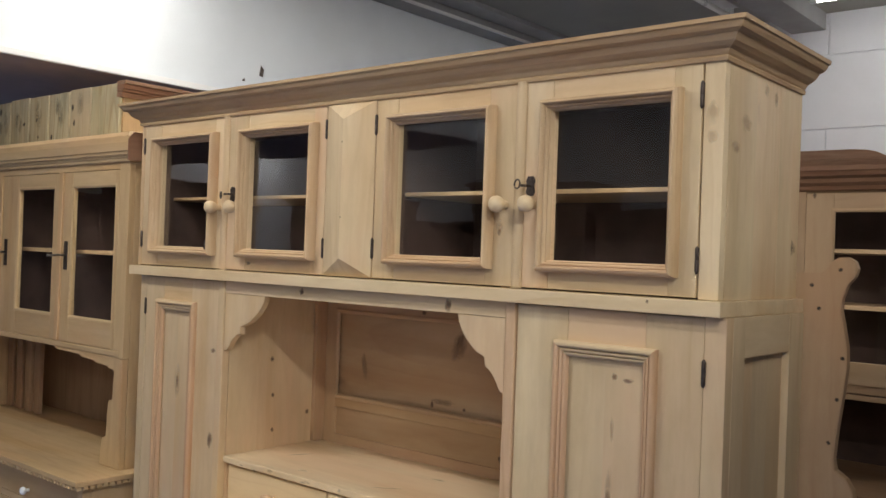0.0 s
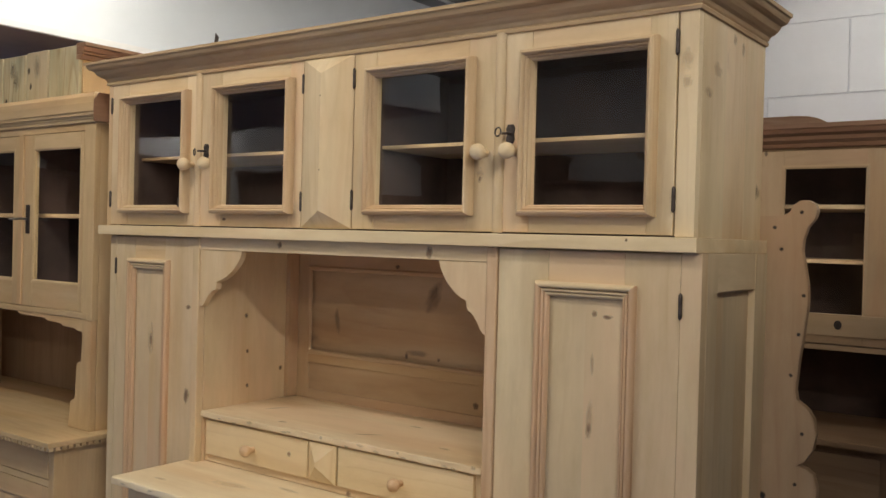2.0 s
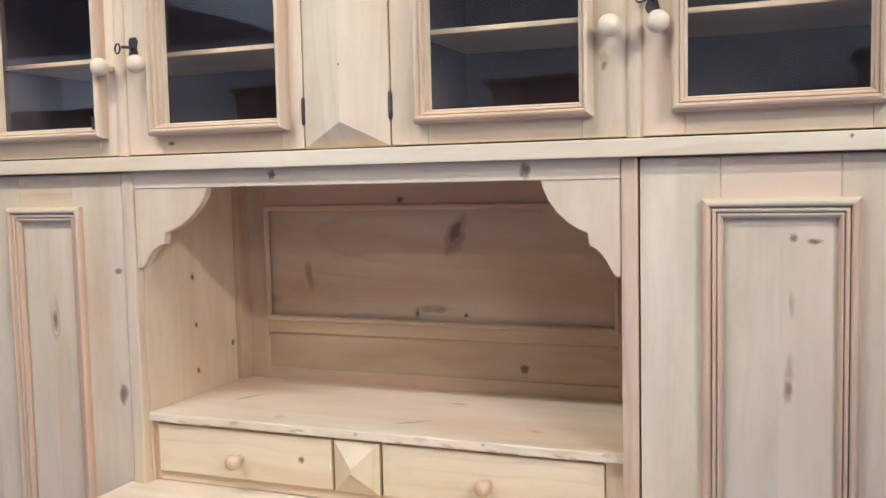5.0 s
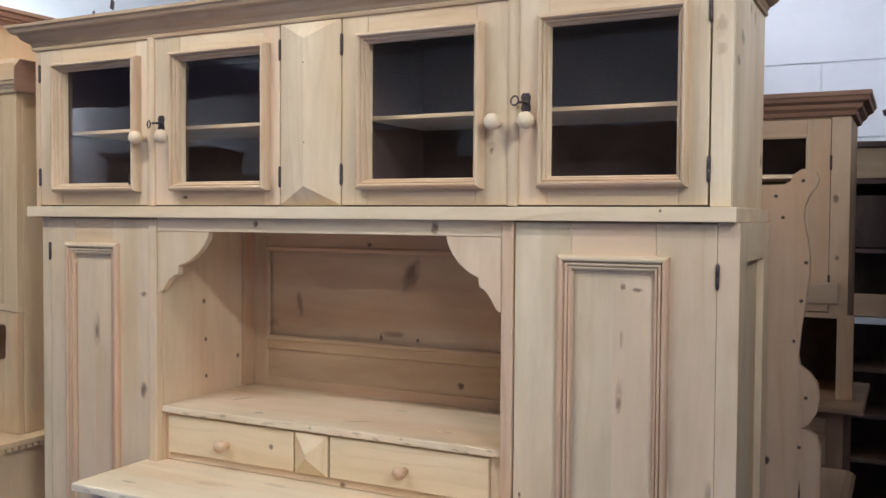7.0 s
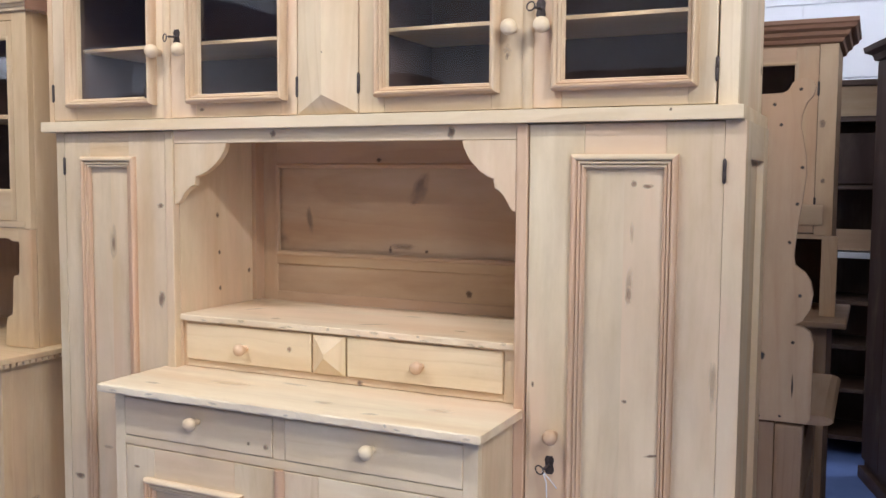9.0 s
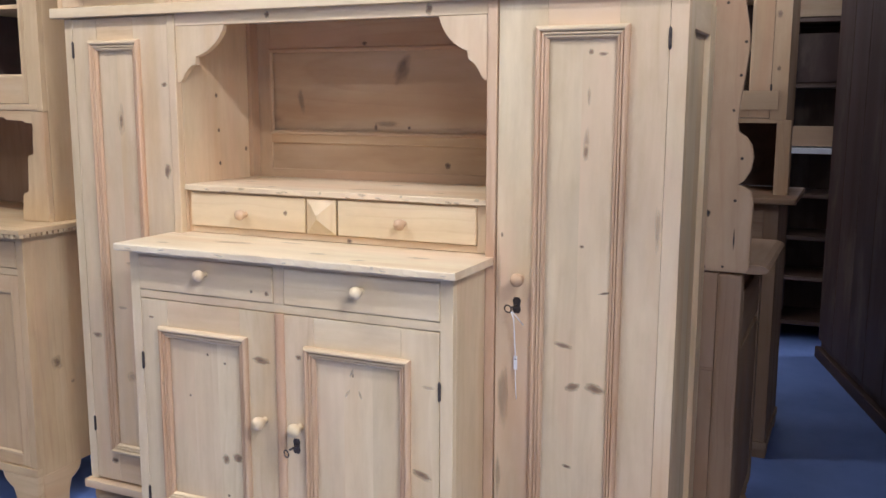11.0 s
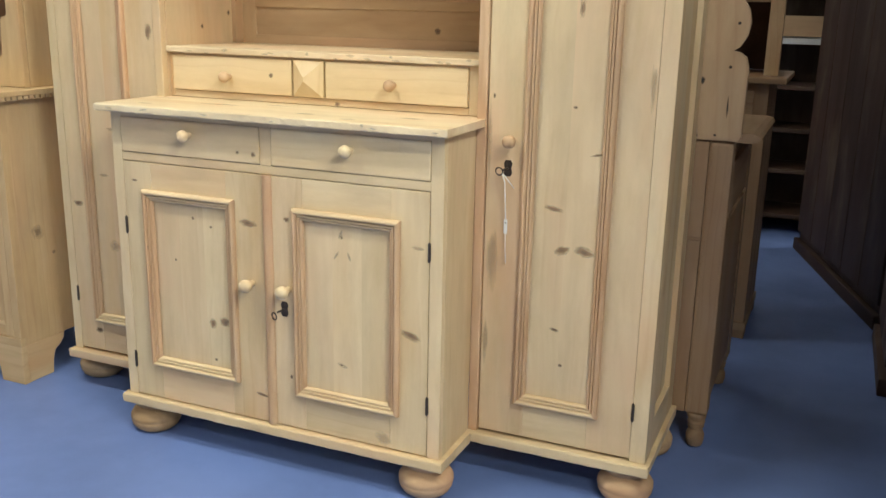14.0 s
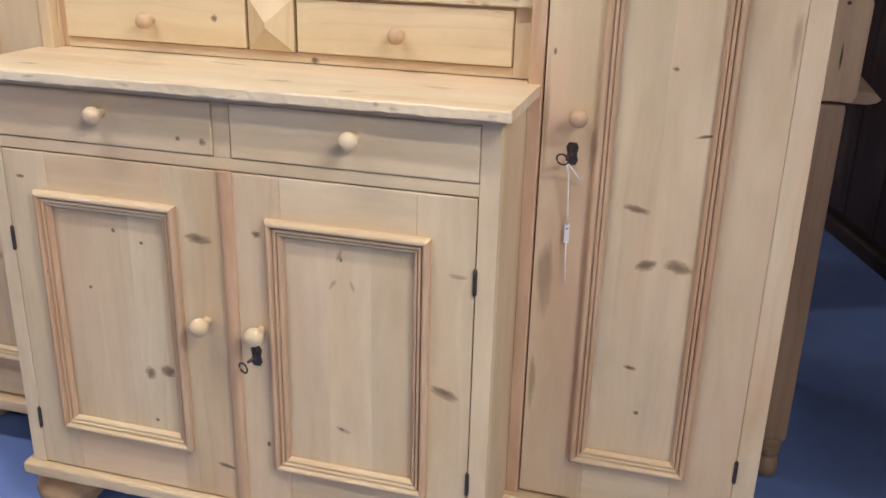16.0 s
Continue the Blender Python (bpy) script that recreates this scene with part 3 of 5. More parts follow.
TUBE, tnt, tb, tnode = nodes_of("lit_tube")
tb.inputs["Base Color"].default_value = (0.9, 0.9, 0.9, 1)
tb.inputs["Emission Color"].default_value = (1.0, 0.97, 0.93, 1)
tb.inputs["Emission Strength"].default_value = 50
# added sources: each lit batten gets an area light for brightness
for lx, ly, ln, watts in LAMPS:
    batten(lx, ly, ln, True)
    ld = bpy.data.lights.new("fill_light", "AREA")
    ld.shape, ld.size, ld.size_y, ld.energy, ld.color = "RECTANGLE", ln, 0.12, watts, (1.0, 0.985, 0.95)
    lo = new("fill_light", ld)
    lo.matrix_world = pose(lx, ly, CEIL - 0.125)
batten(-1.32, 2.45, 1.9, False, "y")

# ---------------------------------------------------------------- the pine dresser
XL, XR = -1.715, 0.127
dresser = thing("pine_dresser", (-0.79, 0.2, FLOOR), "large stripped pine kitchen dresser with glazed top and bun feet", "dresser")
UZ0, UZ1, DEEP = 1.696, 2.124, 0.388
# top case
b = Boards(dresser, PINE)
b.box(XR - 0.022, XR, 0.0225, 0.15, UZ0, UZ1, "z", bev=0.0006, tone=0.1)
b.box(XR - 0.038, XR, 0.0, 0.022, UZ0, UZ1, "z", tone=0.15)
b.box(XL, XL + 0.022, 0.0225, DEEP, UZ0, UZ1, "z")
b.box(XL, XL + 0.018, 0.0, 0.022, UZ0, UZ1, "z")
b.box(XL + 0.02, XR - 0.02, 0.0, DEEP, UZ1 - 0.004, UZ1 + 0.016, "x")
case, front_stile = b.made[:2]
Boards(dresser, PINE).box(XR - 0.022, XR - 0.0002, 0.1502, 0.27, UZ0, UZ1, "z", bev=0.0006, tone=0.7).box(XR - 0.022, XR, 0.2702, DEEP, UZ0, UZ1, "z", bev=0.0006, tone=0.0)
# dark sheets over the inner faces; the colour carries the shade
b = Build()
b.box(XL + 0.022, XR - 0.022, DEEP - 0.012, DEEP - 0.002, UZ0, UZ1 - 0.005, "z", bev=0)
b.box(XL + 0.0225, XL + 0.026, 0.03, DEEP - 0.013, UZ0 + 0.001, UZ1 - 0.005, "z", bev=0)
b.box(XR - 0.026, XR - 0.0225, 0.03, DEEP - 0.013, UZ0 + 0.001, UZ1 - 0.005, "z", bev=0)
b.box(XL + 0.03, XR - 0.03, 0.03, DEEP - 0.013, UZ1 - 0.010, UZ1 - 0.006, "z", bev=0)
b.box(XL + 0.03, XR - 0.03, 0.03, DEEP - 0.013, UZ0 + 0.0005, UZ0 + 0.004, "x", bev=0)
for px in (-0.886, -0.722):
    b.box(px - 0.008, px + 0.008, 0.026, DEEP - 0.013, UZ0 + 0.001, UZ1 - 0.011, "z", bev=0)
part("lining", b, INSIDE, dresser, "inside coloured dark brown for shade")
for s0, s1 in ((XL + 0.027, -0.895), (-0.713, XR - 0.027)):
    part("inner_shelf", Build().box(s0, s1, 0.10, DEEP - 0.014, 1.897, 1.9065, "x"), HONEY, dresser, "plain shelf behind the glass")
PROF = [(0.0, 2.116), (0.007, 2.117), (0.009, 2.123), (0.006, 2.1265), (0.009, 2.130), (0.012, 2.136), (0.020, 2.140), (0.028, 2.146), (0.033, 2.153), (0.035, 2.157), (0.041, 2.1585), (0.047, 2.162), (0.051, 2.168), (0.0525, 2.1725), (0.057, 2.1735), (0.058, 2.181), (0.02, 2.1815)]
part("cornice", cornice(Build(), XL + 0.002, XR - 0.002, 0.002, DEEP, PROF), CORN, dresser, "deep moulded cornice")
# glazed doors
doors = []
for n, (x0, x1, a0, a1, side, hz) in enumerate(((-1.697, -1.2865, -1.631, -1.326, -1, (2.055, 1.775)), (-1.2855, -0.890, -1.216, -0.918, 1, (2.058, 1.765)), (-0.720, -0.3005, -0.671, -0.368, -1, (2.058, 1.768)), (-0.2995, 0.086, -0.248, 0.051, 1, (2.06, 1.766)))):
    doors.append(panel_door(dresser, "glazed pine door", x0, x1, 1.698, 2.118, 0.0, (a0, a1, 1.733, 2.076), side, hz, PINE, 0.022, GLAZING, True, None, MOULD))
for d, x in ((doors[0], -1.290), (doors[2], -0.304)):
    b = Build().prism([(x + 0.0125 * math.cos(a), -0.0005 - 0.009 * math.sin(a)) for a in [math.pi * i / 8 for i in range(9)]], "z", 1.6975, 2.119, "z")
    part("astragal", b, PINE, d, "half-round cover strip")
for d, x in ((doors[0], -1.3115), (doors[1], -1.226), (doors[2], -0.3365), (doors[3], -0.264)):
    knob(d, x, -0.002, 1.867, 1.05)
keyed_lock(doors[3], -0.277, 0.0, 1.905, -1, 0.006)
keyed_lock(doors[1], -1.258, 0.0, 1.903, -1)
part("escutcheon", Build().prism([(-1.3415, 1.75), (-1.335, 1.75), (-1.334, 1.775), (-1.3415, 1.775)], "y", -0.0300, -0.0280), IRON, doors[0])
knots(doors[2], 0.0, [(-0.352, 1.822, 0.012, 0.020, 0)], SMEAR)
knots(doors[2], 0.0, [(-0.352, 1.811, 0.006, 0.011, 0)], KNOT)
# hipped middle panel
b = Build().box(-0.8885, -0.7215, 0.0, 0.022, 1.698, 2.118, "z")
mid = part("middle_panel", b, PINE, dresser, "hipped raised middle panel")
x0, x1, z0, z1, xm, rise = -0.8875, -0.7225, 1.7, 2.116, -0.805, 0.028
vs = [(x0, -0.001, z0), (x1, -0.001, z0), (x1, -0.001, z1), (x0, -0.001, z1), (xm, -rise, z0 + 0.042), (xm, -rise, z1 - 0.042)]
part("hip", Build().take(vs, [[0, 1, 4], [1, 2, 5, 4], [2, 3, 5], [3, 0, 4, 5]], "z", tone=0.2), PINE, mid)
knots(mid, -0.024, [(-0.806, 2.02, 0.003, 0.003, 0), (-0.804, 1.84, 0.003, 0.003, 0)], proud=0.004)
# ledge
b = Build().box(XL - 0.012, XR + 0.014, -0.022, DEEP + 0.008, 1.6675, 1.6955, "x", bev=0.0022, tone=0.05)
ledge = part("ledge", b, YELLOW, dresser, "plain ledge between top and base")
knots(ledge, -0.022, [(0.003, 1.688, 0.004, 0.005, 0)])

# ---- tall side cupboards
TL, TR, TB, TT = -1.692, 0.145, 0.222, 1.667
b = Boards(dresser, PINE)
b.box(TR - 0.040, TR, 0.0, 0.03, TB, TT, "z", tone=0.2)
b.box(TR - 0.022, TR - 0.004, 0.0305, 0.075, TB, TT, "z")
b.box(TR - 0.022, TR, 0.03, 0.085, TB, TT, "z")
b.box(TR - 0.022, TR, 0.310, DEEP, TB, TT, "z")
b.box(TR - 0.0215, TR - 0.0006, 0.085, 0.310, 1.592, TT, "y")
b.box(TR - 0.0215, TR - 0.0006, 0.085, 0.310, TB, TB + 0.09, "y")
b.box(TL, TL + 0.03, 0.0, 0.03, TB, TT, "z")
b.box(TL, TL + 0.02, 0.03, DEEP, TB, TT, "z")
b.box(TL + 0.021, TR - 0.023, DEEP - 0.012, DEEP - 0.004, TB, 1.05, "z")
# hidden rails, added to block the light leak under the ledge
b.box(-0.30, TR - 0.041, 0.0225, 0.045, 1.62, 1.6672, "x")
b.box(TL + 0.031, -1.30, 0.0225, 0.045, 1.62, 1.6672, "x")
sides = b.made[0]
b = Build()
for i in range(3):
    b.box(TR - 0.0215, TR - 0.0145, 0.081 + 0.078 * i, 0.081 + 0.078 * (i + 1), 0.30, 1.60, "z", bev=0)
part("side_panel", b, PINE, sides, "recessed plank side panel")
# partitions with a front edging strip
for x0, x1, e0, e1 in ((-1.296, -1.273, -1.3005, -1.2735), (-0.3265, -0.303, -0.3265, -0.3005)):
    part("partition", Build().box(x0, x1, 0.02, DEEP - 0.013, TB, TT, "z", tone=0.9), PINE, dresser)
    part("edging", Build().box(e0, e1, -0.005, 0.0195, TB, TT, "z", bev=0.004, tone=0.6), PINK if e0 > -1 else PINE, dresser, "rosy edging strip" if e0 > -1 else "")
right_door = panel_door(dresser, "tall panelled pine door", -0.2985, 0.1055, TB + 0.008, 1.6655, 0.0, (-0.203, 0.018, 0.321, 1.601), 1, (1.567, 0.355), inner=PINE)
left_door = panel_door(dresser, "tall narrow panelled pine door", -1.661, -1.3025, TB + 0.008, 1.6655, 0.0, (-1.594, -1.402, 0.327, 1.600), -1, (1.575, 0.41), inner=PINE)
knob(right_door, -0.232, 0.0, 1.001, 1.0, PINK)
keyed_lock(right_door, -0.242, 0.0, 0.932, -1)
b = Build().tube([(-0.247, -0.03, 0.925), (-0.243, -0.018, 0.90), (-0.241, -0.012, 0.83), (-0.240, -0.010, 0.805)], 0.0015, 6)
b.tube([(-0.247, -0.03, 0.925), (-0.235, -0.016, 0.905), (-0.222, -0.008, 0.885)], 0.0012, 6)
tag = tagged(new("price_tag", mesh_of("price_tag", b, PAPER)), "small white paper tag on a string, hung on the key", "tag")
part("card", Build().box(-0.2445, -0.2355, -0.0095, -0.0088, 0.770, 0.806, bev=0.0002), PAPER, tag)
for i in range(1):
    part("print_bar", Build().box(-0.2418, -0.2382, -0.0099, -0.0096, 0.796, 0.7985, bev=0), IRON, tag, "printed bar")
b = Build().tube([(-0.240, -0.0092, 0.771), (-0.239, -0.009, 0.73), (-0.236, -0.009, 0.695)], 0.0011, 6)
part("string_end", b, PAPER, tag)
# plinths
part("plinth", Build().worn(-0.33, TR + 0.012, -0.02, DEEP + 0.005, 0.194, TB, 0.3, 0.0014), PINE, dresser, "rounded plinth board")
part("plinth", Build().box(TL - 0.012, -1.27, -0.02, DEEP + 0.005, 0.194, TB, "x", bev=0.005), PINE, dresser, "rounded plinth board")
for fx, fy in ((TR - 0.055, 0.055), (TR - 0.055, 0.34), (TL + 0.006, 0.105), (TL + 0.045, 0.34), (-1.258, -0.136), (-0.386, -0.136)):
    part("foot", Build().lathe(BUN, (fx, fy, FLOOR), "z", "x", 32), CORN if fx < -1.2 else PINK, dresser, "turned bun foot")

# ---- niche
niche = part("niche_rail", Build().box(-1.273, -0.327, -0.001, 0.02, 1.634, TT, "x", tone=0.4), PINE, dresser)
STEPS = [(0, 0), (0.004, -0.016), (0.013, -0.034), (0.026, -0.052), (0.045, -0.070), (0.062, -0.080), (0.076, -0.085), (0.078, -0.106), (0.088, -0.110), (0.098, -0.119), (0.107, -0.132), (0.114, -0.146), (0.121, -0.154), (0.129, -0.156)]
for xe, s in ((-0.3275, 1), (-1.2725, -1)):
    w = 1.0 if s > 0 else 1.3
    out = [(xe - s * w * (0.129 - u), 1.6335 + v) for u, v in STEPS] + [(xe, 1.6335)]
    part("bracket", Build().prism(out, "y", 0.0, 0.019, "z", bev=0.0012), PINE, dresser, "shaped corner bracket")
# back wall of the niche
NB = 0.38
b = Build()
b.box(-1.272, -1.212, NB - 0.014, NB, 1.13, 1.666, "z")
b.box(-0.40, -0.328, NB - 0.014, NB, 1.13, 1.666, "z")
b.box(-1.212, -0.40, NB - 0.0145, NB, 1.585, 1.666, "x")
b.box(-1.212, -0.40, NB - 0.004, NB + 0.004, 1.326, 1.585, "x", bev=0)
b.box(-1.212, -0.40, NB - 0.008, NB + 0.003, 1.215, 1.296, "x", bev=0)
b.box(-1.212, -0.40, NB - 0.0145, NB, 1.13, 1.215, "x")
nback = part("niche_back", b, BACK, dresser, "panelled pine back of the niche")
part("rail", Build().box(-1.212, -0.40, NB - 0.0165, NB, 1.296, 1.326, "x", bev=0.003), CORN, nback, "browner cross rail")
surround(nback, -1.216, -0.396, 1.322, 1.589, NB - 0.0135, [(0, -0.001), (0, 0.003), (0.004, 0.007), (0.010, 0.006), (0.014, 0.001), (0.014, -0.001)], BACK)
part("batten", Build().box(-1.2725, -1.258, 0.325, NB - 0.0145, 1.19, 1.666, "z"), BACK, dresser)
# shelf over the small drawers
niche_shelf = part("shelf", Build().worn(-1.2725, -0.3275, 0.012, NB - 0.015, 1.171, 1.188, 0.3, 0.0018), WORN, dresser, "pale shelf over small drawers")
b = Build()
b.box(-1.2725, -1.2595, 0.028, 0.05, 1.049, 1.170, "z")
b.box(-0.3605, -0.3275, 0.028, 0.05, 1.049, 1.170, "z")
b.box(-1.2595, -0.3605, 0.028, 0.05, 1.049, 1.0675, "x")
b.box(-1.2595, -0.3605, 0.028, 0.05, 1.1655, 1.170, "x", bev=0)
sfr = part("drawer_frame", b, PINE, dresser)
sdl = drawer_front(dresser, -1.2580, -0.8680, 1.0690, 1.1650, 0.020, (-1.064, 1.112), YELLOW, 0.003, PINK, 0.92)
sdr = drawer_front(dresser, -0.7640, -0.3620, 1.0690, 1.1650, 0.020, (-0.563, 1.114), YELLOW, 0.003, PINK, 0.92)
x0, x1, z0, z1 = -0.861, -0.770, 1.0690, 1.1650
vs = [(x0, 0.02, z0), (x1, 0.02, z0), (x1, 0.02, z1), (x0, 0.02, z1), (-0.8155, -0.006, 1.113), (-0.8155, -0.006, 1.121), (x0, 0.05, z0), (x1, 0.05, z0), (x1, 0.05, z1), (x0, 0.05, z1)]
part("diamond_block", Build().take(vs, [[0, 1, 4], [1, 2, 5, 4], [2, 3, 5], [3, 0, 4, 5], [0, 6, 7, 1], [1, 7, 8, 2], [2, 8, 9, 3], [3, 9, 6, 0]], "z"), YELLOW, dresser, "pyramid-cut block between the drawers")

# ---- projecting base cupboard
BF = -0.2
worktop = part("worktop", Build().worn(-1.312, -0.304, -0.238, 0.048, 1.0285, 1.0475, 0.0, 0.002), WORN, dresser, "worn pale worktop")
b = Boards(dresser, PINE)
b.box(-1.292, -1.2605, BF, BF + 0.022, TB, 1.028, "z")
b.box(-0.358, -0.325, BF, BF + 0.022, TB, 1.028, "z", tone=0.2)
b.box(-0.346, -0.325, BF + 0.0225, -0.006, TB, 1.028, "z")
b.box(-1.292, -1.272, BF + 0.0225, -0.006, TB, 1.028, "z")
b.box(-1.2605, -0.358, BF + 0.0004, BF + 0.022, 1.0145, 1.028, "x", bev=0.0005)
b.box(-1.2605, -0.358, BF + 0.0004, BF + 0.022, 0.8975, 0.9195, "x")
b.box(-0.8235, -0.7915, BF + 0.0002, BF + 0.022, 0.9195, 1.0145, "z")
b.box(-1.27, -0.347, -0.012, -0.006, TB, 1.02, "z", bev=0)
cup = b.made[0]
bdl = drawer_front(dresser, -1.2590, -0.8250, 0.9210, 1.0135, BF - 0.002, (-1.034, 0.979), PINE)
bdr = drawer_front(dresser, -0.7900, -0.3590, 0.9210, 1.0135, BF - 0.002, (-0.566, 0.977), PINE)
cdl = panel_door(dresser, "panelled pine cupboard door", -1.2595, -0.806, TB + 0.003, 0.896, BF, (-1.196, -0.905, 0.323, 0.823), -1, (0.72, 0.33), inner=PINE)
cdr = panel_door(dresser, "panelled pine cupboard door", -0.805, -0.3590, TB + 0.003, 0.896, BF, (-0.731, -0.434, 0.319, 0.820), 1, (0.752, 0.362), inner=PINE)
b = Build().prism([(-0.8055 + 0.0135 * math.cos(a), BF - 0.0005 - 0.010 * math.sin(a)) for a in [math.pi * i / 8 for i in range(9)]], "z", TB + 0.002, 0.897, "z")
part("astragal", b, PINK, cdr, "half-round cover strip")
knob(cdl, -0.857, BF, 0.608, 1.05)
knob(cdr, -0.749, BF, 0.606, 1.05)
keyed_lock(cdr, -0.762, BF, 0.552, -1, -0.008)
part("plinth", Build().worn(-1.306, -0.311, BF - 0.016, -0.021, 0.194, TB, 0.3, 0.0016), PINE, dresser, "rounded plinth board")

# knots and marks where the boards show them
knots(right_door, 0.005, [(-0.083, 1.088, 0.008, 0.005, 0), (-0.123, 0.842, 0.031, 0.009, 10), (-0.097, 0.740, 0.025, 0.014, -20), (-0.041, 0.743, 0.034, 0.016, 12), (-0.023, 0.980, 0.025, 0.004, -10), (-0.106, 0.535, 0.016, 0.006, 10), (-0.086, 0.443, 0.007, 0.006, 0)])
knots(right_door, 0.005, [(-0.073, 1.541, 0.008, 0.009, 0), (-0.045, 1.536, 0.016, 0.006, 0), (-0.079, 1.310, 0.009, 0.022, 0)])
knots(right_door, 0.005, [(-0.079, 1.330, 0.010, 0.048, 4), (-0.075, 1.44, 0.005, 0.030, 0)], SMEAR)
knots(right_door, 0.0, [(-0.283, 1.105, 0.004, 0.009, 0)])
knots(right_door, 0.0, [(-0.276, 0.694, 0.020, 0.10, 0), (-0.287, 0.479, 0.010, 0.075, 0), (0.095, 1.14, 0.009, 0.07, 0), (-0.292, 1.0, 0.008, 0.12, 0)], SMEAR)
knots(cdr, BF + 0.005, [(-0.600, 0.766, 0.005, 0.017, 20), (-0.612, 0.712, 0.005, 0.017, 35), (-0.576, 0.712, 0.0045, 0.017, -20), (-0.597, 0.424, 0.019, 0.007, 15)], SMEAR)
knots(cdr, BF + 0.005, [(-0.597, 0.76, 0.005, 0.008, 0), (-0.60, 0.425, 0.008, 0.004, 10)])
knots(cdr, BF, [(-0.404, 0.536, 0.036, 0.013, 20), (-0.746, 0.368, 0.006, 0.008, 0), (-0.751, 0.788, 0.012, 0.009, 0)])
knots(cdr, BF, [(-0.478, 0.250, 0.03, 0.022, 30), (-0.388, 0.758, 0.022, 0.006, 0)], SMEAR)
knots(cdl, BF + 0.005, [(-0.992, 0.474, 0.015, 0.018, 0), (-0.953, 0.484, 0.022, 0.018, 0), (-1.042, 0.759, 0.006, 0.006, 0), (-0.986, 0.741, 0.006, 0.005, 0), (-1.105, 0.638, 0.005, 0.005, 0), (-0.987, 0.372, 0.006, 0.006, 0)])
knots(cdl, BF, [(-1.225, 0.845, 0.012, 0.005, 0), (-0.838, 0.300, 0.03, 0.006, 8), (-0.865, 0.766, 0.034, 0.013, 0)])
knots(cdl, BF - 0.012, [(-1.186, 0.666, 0.006, 0.008, 0), (-0.914, 0.60, 0.005, 0.03, 0)])
knots(sdl, 0.020, [(-0.931, 1.121, 0.009, 0.009, 0)])
knots(sfr, 0.028, [(-0.732, 1.055, 0.012, 0.009, 0)])
knots(bdl, BF - 0.002, [(-0.842, 0.944, 0.009, 0.009, 0), (-0.889, 0.946, 0.006, 0.006, 0)])
knots(left_door, 0.005, [(-1.492, 1.366, 0.009, 0.03, 0)])
knots(left_door, 0.005, [(-1.492, 1.37, 0.016, 0.06, 0), (-1.47, 0.79, 0.02, 0.008, 0)], SMEAR)
knots(left_door, 0.0, [(-1.320, 1.472, 0.014, 0.009, 0), (-1.321, 1.226, 0.016, 0.028, 0), (-1.630, 0.703, 0.024, 0.012, 0), (-1.584, 0.297, 0.020, 0.012, 0)])
knots(left_door, 0.005, [(-1.500, 0.581, 0.028, 0.022, 0), (-1.526, 0.798, 0.024, 0.006, 0), (-1.479, 0.939, 0.03, 0.007, 0)], SMEAR)
knots(nback, NB - 0.0145, [(-0.870, 1.598, 0.011, 0.009, 0), (-0.675, 1.314, 0.009, 0.009, 0), (-0.547, 1.308, 0.011, 0.007, 0), (-1.084, 1.318, 0.010, 0.008, 0)])
knots(nback, NB - 0.004, [(-0.748, 1.528, 0.016, 0.030, 25), (-0.727, 1.349, 0.007, 0.007, 0), (-0.839, 1.350, 0.008, 0.014, 0)])
knots(nback, NB - 0.004, [(-0.748, 1.52, 0.030, 0.06, 25), (-1.105, 1.427, 0.014, 0.05, -10), (-0.80, 1.36, 0.05, 0.012, 0)], SMEAR)
knots(nback, NB - 0.008, [(-0.598, 1.240, 0.013, 0.013, 0)])
knots(dresser, -1.273, [(0.170, 1.443, 0.009, 0.010, 0), (0.177, 1.339, 0.008, 0.009, 0), (0.179, 1.239, 0.008, 0.009, 0), (0.309, 1.278, 0.009, 0.010, 0)], KNOT, 90)
knots(niche, -0.001, [(-0.961, 1.654, 0.012, 0.012, 0), (-0.482, 1.650, 0.013, 0.018, 0)])
knots(doors[1], 0.0, [(-1.179, 1.718, 0.012, 0.006, 0)])
knots(front_stile, 0.0, [(0.106, 2.026, 0.014, 0.028, 0), (0.107, 1.985, 0.012, 0.016, 0)], SMEAR)
knots(case, XR, [(0.055, 1.971, 0.024, 0.014, 0), (0.192, 2.095, 0.014, 0.016, 0), (0.243, 2.085, 0.012, 0.02, 0), (0.359, 1.798, 0.02, 0.016, 0), (0.10, 2.02, 0.03, 0.02, 0)], SMEAR, 90)
knots(case, XR, [(0.352, 1.800, 0.007, 0.022, 8), (0.060, 1.968, 0.010, 0.009, 0)], KNOT, 90)



def marks(parent, z, rows, material=STAIN):
    """Stains on a top at height z: x, y, half length, half width, turn in degrees."""
    root = root_of(parent)
    for x, y, rx, ry, turn in rows:
        ob = new("stain", KNOT_MESH[material.name])
        ob.location = Vector((x, y, z + 0.0006)) - root.location
        ob.rotation_euler = (radians(90), 0, radians(turn))
        ob.scale = (rx, 1, ry)
        ob.visible_shadow = False
        ob.parent = parent


marks(niche_shelf, 1.188, [(-0.70, 0.25, 0.03, 0.008, 0), (-1.0, 0.06, 0.02, 0.012, 0), (-0.50, 0.10, 0.025, 0.010, -10)])
marks(niche_shelf, 1.188, [(-1.15, 0.18, 0.048, 0.008, 62), (-0.735, 0.095, 0.055, 0.007, 35)], SMEAR)
marks(worktop, 1.0475, [(-1.02, -0.09, 0.09, 0.022, 6), (-0.72, -0.15, 0.035, 0.014, 0), (-0.88, -0.03, 0.05, 0.012, -5), (-0.46, -0.10, 0.045, 0.016, 4), (-1.20, -0.17, 0.03, 0.010, 0), (-0.58, -0.19, 0.028, 0.012, 12)])
chance = random.Random(5)
